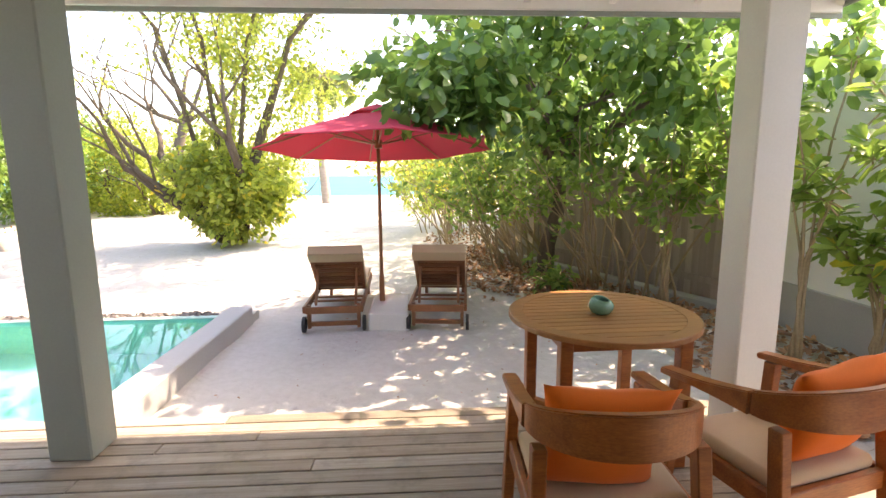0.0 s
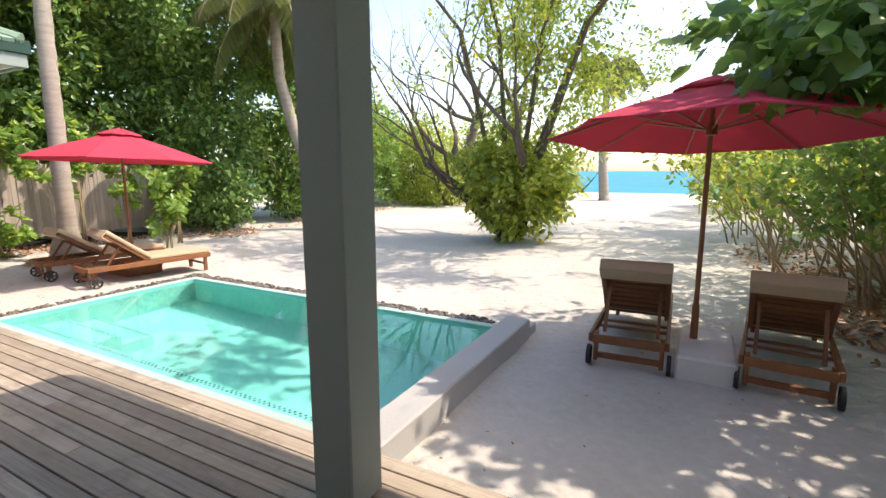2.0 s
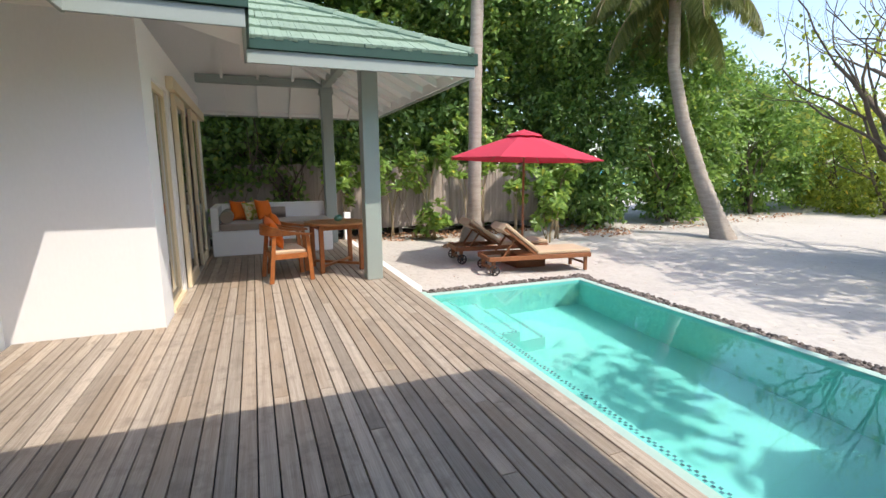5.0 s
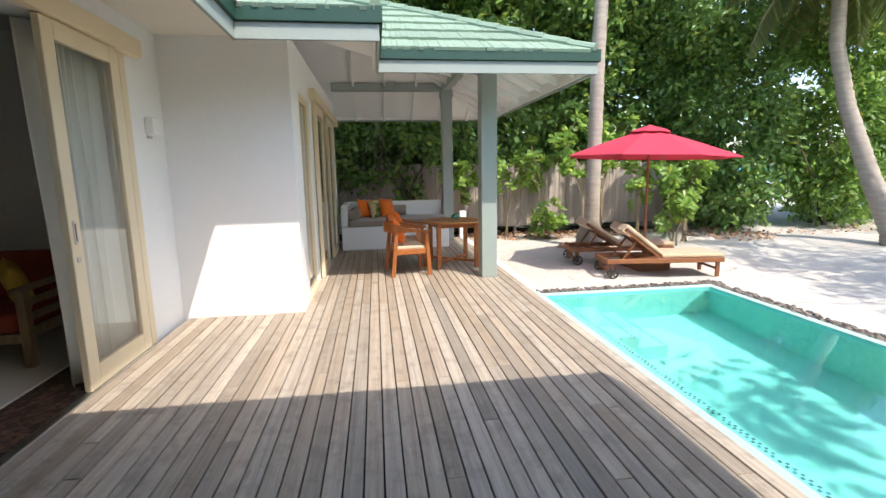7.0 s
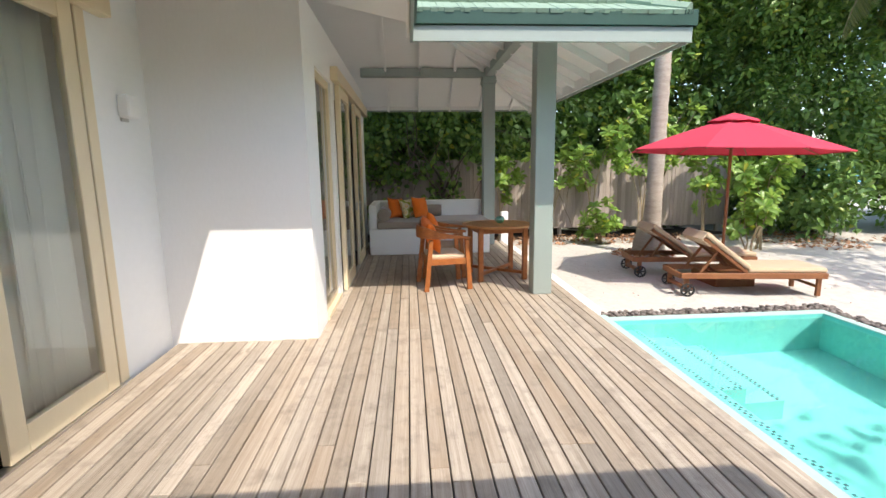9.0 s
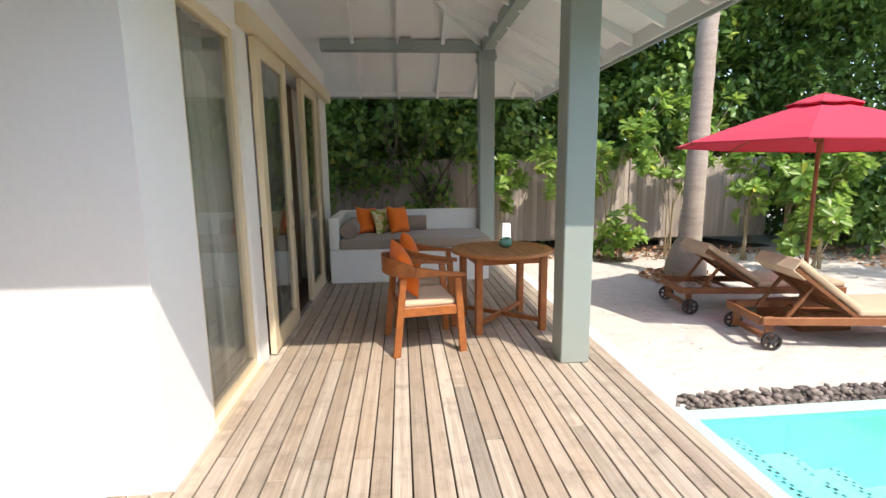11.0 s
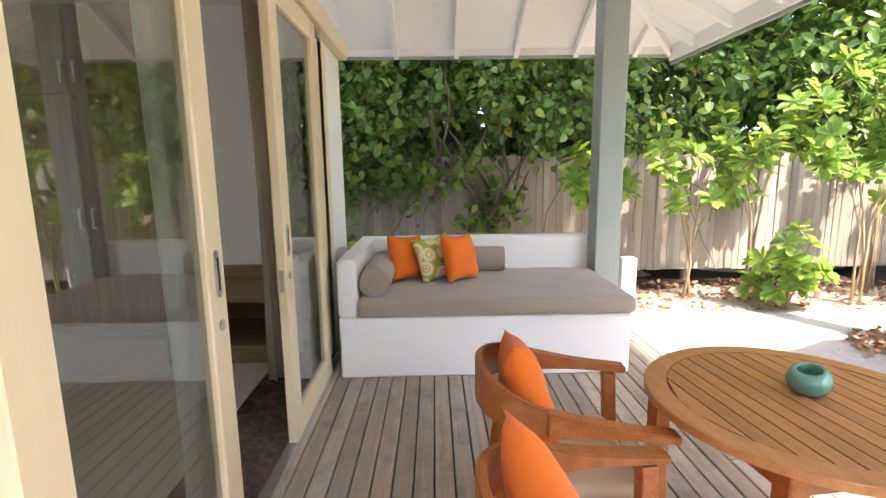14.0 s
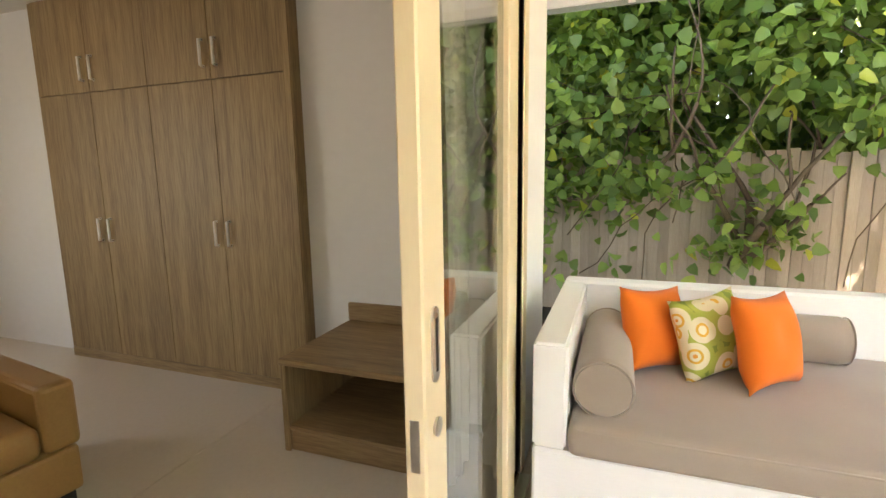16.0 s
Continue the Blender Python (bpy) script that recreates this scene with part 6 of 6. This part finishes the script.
for sd, x, y, n, h, sp, ln in ((41, 3.5, 4.1, 6, 3.1, 0.8, 0.18), (42, 3.6, 5.2, 6, 3.1, 0.7, 0.18), (43, 3.2, 5.9, 4, 2.3, 0.45, 0.22), (44, 3.9, 3.0, 5, 2.9, 0.8, 0.18), (47, 3.9, 3.7, 8, 1.7, 0.6, 0.17), (45, 2.0, 7.0, 5, 0.5, 0.3, 0.16)):
    rosette_shrub(sd, x, y, n, h, sp, ln, "large-leaved green shrub in front of the pale garden wall" if x > 3 else "young green shrub in the leaf litter by the fence", "leaf_scaev" if x > 3.2 else "leaf_vine", 11)
bare_tree()
for sd, x, y, n, h, sp, ln in ((51, -14.0, 4.45, 4, 2.5, 0.85, 0.215), (52, -13.5, 5.45, 6, 0.95, 0.42, 0.20), (53, -13.6, 6.5, 4, 2.5, 0.9, 0.215), (54, -13.2, 7.8, 4, 2.2, 0.7, 0.215),
                               (55, -12.4, 8.6, 6, 1.9, 0.65, 0.22), (56, -14.2, 3.2, 4, 2.3, 0.6, 0.215), (57, -14.3, 7.3, 5, 3.0, 0.9, 0.215), (58, -11.9, 8.0, 5, 1.2, 0.5, 0.2),
                               (59, -14.4, 5.6, 5, 3.1, 1.0, 0.215), (60, -13.9, 9.2, 8, 2.0, 0.8, 0.22)):
    rosette_shrub(sd, x, y, n, h, sp, ln, "bright green shrub with whorls of spoon-shaped leaves by the fence" if h > 1.5 else "low bright green seedling shrub at the fence foot")
palm("palm", "tall coconut palm with a ringed grey trunk behind the loungers", [(-12.12, 5.96, -0.5), (-12.1, 5.96, -0.12), (-12.08, 5.96, 0.12), (-12.05, 5.97, 0.32), (-12.02, 5.97, 0.9), (-11.98, 5.98, 4.0), (-12.0, 6.12, 8.6)], [0.33, 0.31, 0.25, 0.18, 0.16, 0.145, 0.13], 9, 3.2, 71)
palm("palm", "leaning coconut palm with hanging fronds beside the hedge", [(-10.25, 12.3, -0.5), (-10.45, 12.28, 0.0), (-10.95, 12.1, 1.2), (-11.45, 11.85, 2.8), (-11.72, 11.68, 4.2), (-11.8, 11.65, 6.3)], [0.36, 0.24, 0.19, 0.165, 0.15, 0.14], 15, 2.9, 72)
palm("palm", "distant coconut palm standing where the sand meets the sea", [(-4.85, 27.0, -0.45), (-5.0, 27.0, 0.1), (-5.2, 27.1, 2.5), (-5.1, 27.1, 6.8)], [0.55, 0.26, 0.2, 0.16], 14, 2.6, 73)


def hammock():
    """String hammock slung low from the distant palm."""
    h = empty("hammock", None, "dark string hammock slung from a distant palm", "hammock")
    pts, wid = [], []
    for i in range(17):
        t = i / 16
        pts.append(Vector((-5.15 - 2.6 * t, 27.0 + 0.5 * t, 1.75 - 0.5 * t - 1.15 * math.sin(math.pi * t))))
        wid.append(0.02 + 0.26 * max(0.0, math.sin(math.pi * (t - 0.18) / 0.64)) if 0.18 < t < 0.82 else 0.012)
    bm = bmesh.new()
    rows = [[bm.verts.new(p + Vector((0, w * q, 0.05 * q * q * (w > 0.02)))) for q in (-1, -0.5, 0, 0.5, 1)] for p, w in zip(pts, wid)]
    for a, b in zip(rows, rows[1:]):
        for k in range(4):
            bm.faces.new((a[k], a[k + 1], b[k + 1], b[k]))
    bed = part("bed", bm, M["bark"], h)
    bed.modifiers.new("cloth", "SOLIDIFY").thickness = 0.02
    part("post", tube(bmesh.new(), [(-7.75, 27.5, -0.5), (-7.75, 27.5, 1.35)], [0.06, 0.05], 8), M["bark"], h)


hammock()


def far_bare_tree():
    r = random.Random(17)
    bm, tips = bmesh.new(), []
    tube(bm, [(-13.6, 27.0, -0.3), (-13.5, 27.0, 0.3), (-13.0, 27.0, 2.2), (-12.3, 27.0, 4.4)], [0.55, 0.36, 0.30, 0.24], 10)
    for d in ((-0.7, 0, 0.9), (0.6, 0.2, 0.9), (-0.1, 0.3, 1.0), (-1.0, -0.2, 0.5), (0.9, -0.2, 0.6)):
        branch(bm, r, (-12.3, 27.0, 4.3), d, 3.0, 0.14, 4, tips, 0.6, 2, 0.9, 0.1, 7)
    tree("bare_tree", "leafless grey tree with spreading twigs near the sea", bm, M["bark"], None)


far_bare_tree()


def tall_tree():
    """High thin crown behind the eastern fence that dapples the open sand."""
    rng, r = np.random.default_rng(44), random.Random(44)
    bm, tips = bmesh.new(), []
    tube(bm, [(4.9, 18.0, -0.3), (4.8, 17.9, 0.6), (4.3, 17.6, 4.0), (3.4, 17.3, 7.0)], [0.34, 0.24, 0.19, 0.13], 10)
    for e in ((0.4, 16.0, 8.0), (-0.6, 17.5, 8.2), (2.6, 19.4, 8.3), (1.8, 14.6, 8.1), (4.6, 16.0, 8.4)):
        tube(bm, [(3.5, 17.35, 6.8), ((3.4 + e[0]) / 2, (17.3 + e[1]) / 2, 7.75), e], [0.08, 0.055, 0.02], 6)
        for k in range(3):
            branch(bm, r, ((3.4 + e[0]) / 2, (17.3 + e[1]) / 2, 7.75), (r.uniform(-1, 1), r.uniform(-1, 1), 0.3), 1.2, 0.03, 1, tips, 0.5, 2, 0.8)
    c, o = blob_points(rng, [(0.4, 16.2, 8.1, 2.3, 2.4, 0.6), (2.9, 18.8, 8.3, 2.2, 2.4, 0.7), (-0.8, 18.6, 8.2, 1.8, 1.8, 0.5), (3.6, 16.0, 8.3, 1.6, 1.8, 0.6)], 480, 0.60, 1.2, 0.5)
    b, d, nm, L = clump_leaves(rng, c, o, 7, 0.18, 0.18, 0.6, 0.3)
    me = leaves(rng, b, d, nm, L, 0.6, M["leaf_vine"], "crown", "oval")
    tree("tall_tree", "tall thin-crowned green tree behind the eastern fence", bm, M["bark"], me)


tall_tree()


def hedge_tree(seed, blobs, n, per, length, material, trunk, label, gap=0.40, shape="oval", width=0.55, name="hedge_tree", droop=0.2):
    rng, r = np.random.default_rng(seed), random.Random(seed)
    bm, tips = bmesh.new(), []
    x, y = trunk
    for k in range(4):
        branch(bm, r, (x + r.uniform(-0.5, 0.5), y + r.uniform(-0.6, 0.6), sand_height(x, y) - 0.1), (r.uniform(-0.4, 0.4), r.uniform(-0.4, 0.4), 1), 1.7, 0.075, 2, tips, 0.5, 2, 0.7)
    c, o = blob_points(rng, blobs, n, gap, 0.9, 0.30, seed * 3.1)
    b, d, nm, L = clump_leaves(rng, c, o, per, 0.13, length, 0.6, droop)
    me = leaves(rng, b, d, nm, L, width, M[material], "crown", shape)
    tree(name, label, bm, M["bark"], me, "tree", "hedge trees")


DK = "tall dense dark green hedge tree behind the fence"
hedge_tree(81, [(-16.6, 0.5, 3.4, 1.5, 2.6, 3.6), (-16.2, -1.5, 3.0, 1.4, 2.0, 3.2)], 2400, 8, 0.20, "leaf_hedge", (-16.6, 0.5), DK)
hedge_tree(82, [(-16.6, 4.3, 3.6, 1.5, 2.4, 3.9), (-16.3, 3.5, 6.5, 1.6, 2.4, 1.6)], 2500, 8, 0.20, "leaf_hedge", (-16.6, 4.2), DK)
hedge_tree(83, [(-16.4, 8.0, 3.6, 1.7, 2.4, 4.0), (-15.8, 7.5, 6.8, 1.7, 2.4, 1.7)], 2600, 8, 0.20, "leaf_hedge", (-16.4, 8.0), DK)
hedge_tree(84, [(-14.8, 11.2, 3.0, 1.9, 1.9, 3.4), (-14.6, 11.0, 6.3, 1.9, 2.2, 2.0), (-13.6, 10.6, 0.9, 1.3, 1.0, 1.1), (-16.0, 11.6, 1.2, 1.2, 1.7, 1.8)], 3500, 8, 0.18, "leaf_hedge", (-14.4, 11.0), "dense green hedge tree leafy down to the sand")
hedge_tree(85, [(-14.3, 14.6, 2.9, 2.0, 2.2, 3.2), (-14.4, 14.2, 5.4, 1.8, 2.0, 1.7), (-13.4, 14.0, 1.0, 1.2, 1.3, 1.2)], 2800, 8, 0.18, "leaf_vine", (-13.9, 14.2), "dense green hedge tree beside the leaning palm")
hedge_tree(86, [(-14.2, 18.4, 2.3, 2.0, 2.4, 2.5), (-14.6, 18.0, 3.9, 1.6, 1.8, 1.3)], 2000, 8, 0.17, "leaf_vine", (-13.8, 18.2), "sunlit green hedge tree at the edge of the sand")
hedge_tree(87, [(-15.0, 22.8, 1.9, 2.2, 2.6, 2.1), (-15.4, 22.0, 3.0, 1.4, 1.6, 1.2)], 1500, 8, 0.17, "leaf_vine", (-14.6, 22.4), "sunlit green shrub mass at the edge of the sand")
hedge_tree(88, [(-13.0, 29.0, 2.0, 3.6, 2.0, 2.6), (-9.2, 29.6, 1.6, 2.6, 1.4, 2.2)], 1900, 8, 0.17, "leaf_sun", (-14.0, 28.0), "low yellow-green beach shrubs towards the sea", 0.45)
hedge_tree(89, [(-10.8, 20.5, 0.9, 1.5, 1.2, 1.0), (-9.0, 26.5, 1.1, 2.0, 1.6, 1.4)], 900, 7, 0.16, "leaf_sun", (-10.5, 21.0), "yellow-green beach shrubs on the sand", 0.45)
hedge_tree(90, [(4.2, 14.0, 2.6, 1.6, 2.4, 1.8), (3.2, 17.5, 3.0, 2.2, 2.6, 2.6)], 1200, 7, 0.18, "leaf_vine", (3.4, 13.5), "tall green tree behind the eastern fence", 0.45)
hedge_tree(91, [(-18.5, 5, 4.6, 1.6, 10.5, 4.6)], 4600, 7, 0.30, "leaf_hedge", (-18.5, 6.0), "tall dark green trees far behind the fence", 0.3)
hedge_tree(95, [(-12.4, 21.0, 1.5, 2.1, 1.5, 2.6), (-10.4, 23.0, 1.0, 1.5, 1.3, 1.6)], 1300, 7, 0.17, "leaf_sun", (-12.2, 21.2), "tall yellow-green shrubs where the garden meets the beach", 0.45)
hedge_tree(96, [(5.4, 8.6, 2.2, 0.9, 2.6, 1.4), (3.7, 11.6, 2.2, 0.8, 1.9, 1.3)], 600, 7, 0.18, "leaf_vine", (5.3, 8.6), "green shrubs growing behind the eastern fence", 0.35)
# crown added out of view, only to keep sun off fence and vine
hedge_tree(97, [(-13.4, 1.4, 4.4, 1.2, 3.2, 0.45), (-14.0, -1.8, 4.4, 1.0, 1.5, 0.5)], 2300, 7, 0.22, "leaf_hedge", (-15.7, 2.4), "unseen leafy crown added to shade the fence behind the daybed", 0.2)
hedge_tree(93, [(0.4, 21.0, 1.3, 1.3, 2.0, 1.4), (1.6, 24.5, 1.6, 2.0, 2.4, 1.7)], 900, 7, 0.16, "leaf_sun", (0.8, 21.5), "yellow-green shrub by the beach path", 0.45)

# added overhead crown, above the view, that blocks sun from the vine
hedge_tree(94, [(-12.7, 2.0, 6.4, 1.7, 1.7, 0.9), (-13.4, 0.2, 6.0, 1.7, 1.7, 0.9), (-15.2, 1.5, 6.4, 1.4, 3.0, 1.0), (-13.8, 1.5, 4.4, 0.85, 2.9, 0.55), (-14.2, -1.2, 4.4, 0.8, 1.5, 0.6)], 2300, 8, 0.22, "leaf_hedge", (-15.8, 1.2), "high unseen tree crown added to shade the daybed fence", 0.3)


def vine():
    """Climbing vine that hangs over the fence behind the daybed."""
    rng, r = np.random.default_rng(14), random.Random(14)
    bm = bmesh.new()
    for k in range(34):
        y = r.uniform(-2.2, 4.6)
        p = Vector((-14.82 + r.uniform(0, 0.25), y, r.uniform(1.2, 3.2)))
        pts = [p]
        d = Vector((r.uniform(0.0, 0.5), r.uniform(-1, 1), r.uniform(-0.5, 0.5))).normalized()
        for i in range(8):
            d = (d + Vector((r.uniform(-0.3, 0.3), r.uniform(-0.5, 0.5), r.uniform(-0.6, 0.35)))).normalized()
            q = pts[-1] + d * 0.24
            q.x = min(max(q.x, -14.92), -14.2)
            pts.append(q)
        tube(bm, pts, [0.006] * 9, 4)
    c, o = blob_points(rng, [(-14.75, 0.2, 2.7, 0.5, 2.6, 1.5), (-14.72, 2.6, 2.8, 0.5, 2.2, 1.3), (-14.7, 0.6, 1.0, 0.28, 1.9, 0.75), (-14.75, -1.8, 2.2, 0.5, 1.6, 2.0)], 1750, 0.56, 1.7, 0.6)
    c[:, 0] = np.maximum(c[:, 0], -14.93 + (c[:, 2] > 1.8) * -1.0)
    b, d, nm, L = clump_leaves(rng, c, o + np.array([0.8, 0, 0]), 5, 0.13, 0.14, 0.5, 0.5)
    me = leaves(rng, b, d, nm, L, 0.85, M["leaf_climber"], "crown", "heart")
    tree("climbing_vine", "climbing vine with heart-shaped leaves hanging over the board fence", bm, M["bark"], me, "vine")


vine()


def litter():
    rng = np.random.default_rng(77)
    pts = []
    def patch(n, cx, cy, rx, ry):
        for _ in range(n):
            a, q = rng.uniform(0, 2 * math.pi), math.sqrt(rng.random())
            x, y = cx + rx * q * math.cos(a), cy + ry * q * math.sin(a)
            if x < 4.3:
                pts.append((x, y, sand_height(x, y) + rng.uniform(0.01, 0.05)))
    patch(3600, 1.85, 9.4, 1.45, 2.5)
    patch(1500, 3.0, 6.9, 1.3, 1.3)
    patch(1500, 3.5, 4.4, 0.9, 1.8)
    patch(900, 1.4, 12.5, 1.2, 2.5)
    patch(90, 1.7, 7.9, 1.1, 1.6)
    patch(1300, -14.1, 5.3, 0.75, 3.6)
    patch(420, -12.0, 5.8, 0.62, 0.62)
    patch(500, -13.0, 10.2, 1.3, 1.0)
    patch(350, -12.6, 15.0, 0.7, 4.0)
    p = np.array(pts)
    n = len(p)
    d = rng.standard_normal((n, 3)) * np.array([1, 1, 0.25])
    nm = np.array([0, 0, 1.0]) + rng.standard_normal((n, 3)) * 0.4
    me = leaves(rng, p, d, nm, rng.uniform(0.06, 0.12, n), 0.55, M["litter"], "leaf_litter", "oval", -0.2)
    tagged(new("leaf_litter", me), "dry brown fallen leaves lying under the shrubs", "leaf litter", kind="stuff")
    # bits of coral and leaf scraps on the open sand
    m = 1100
    x, y = rng.uniform(-14, 2.6, m), 3.2 + 18 * rng.random(m) ** 1.6
    keep = ~((x > -8) & (x < -1.9) & (y < 6.5)) & ~((x > -12.4) & (y < 3.2))
    x, y = x[keep], y[keep]
    z = np.array([sand_height(a, b) for a, b in zip(x, y)]) + 0.02
    k = len(x)
    d = rng.standard_normal((k, 3)) * np.array([1, 1, 0.2])
    nm = np.array([0, 0, 1.0]) + rng.standard_normal((k, 3)) * 0.3
    me = leaves(rng, np.stack([x, y, z], 1), d, nm, rng.uniform(0.015, 0.04, k), 0.5, M["litter"], "sand_debris", "oval")
    tagged(new("sand_debris", me), "small dry leaf scraps scattered on the sand", "leaf scraps", kind="stuff")


litter()
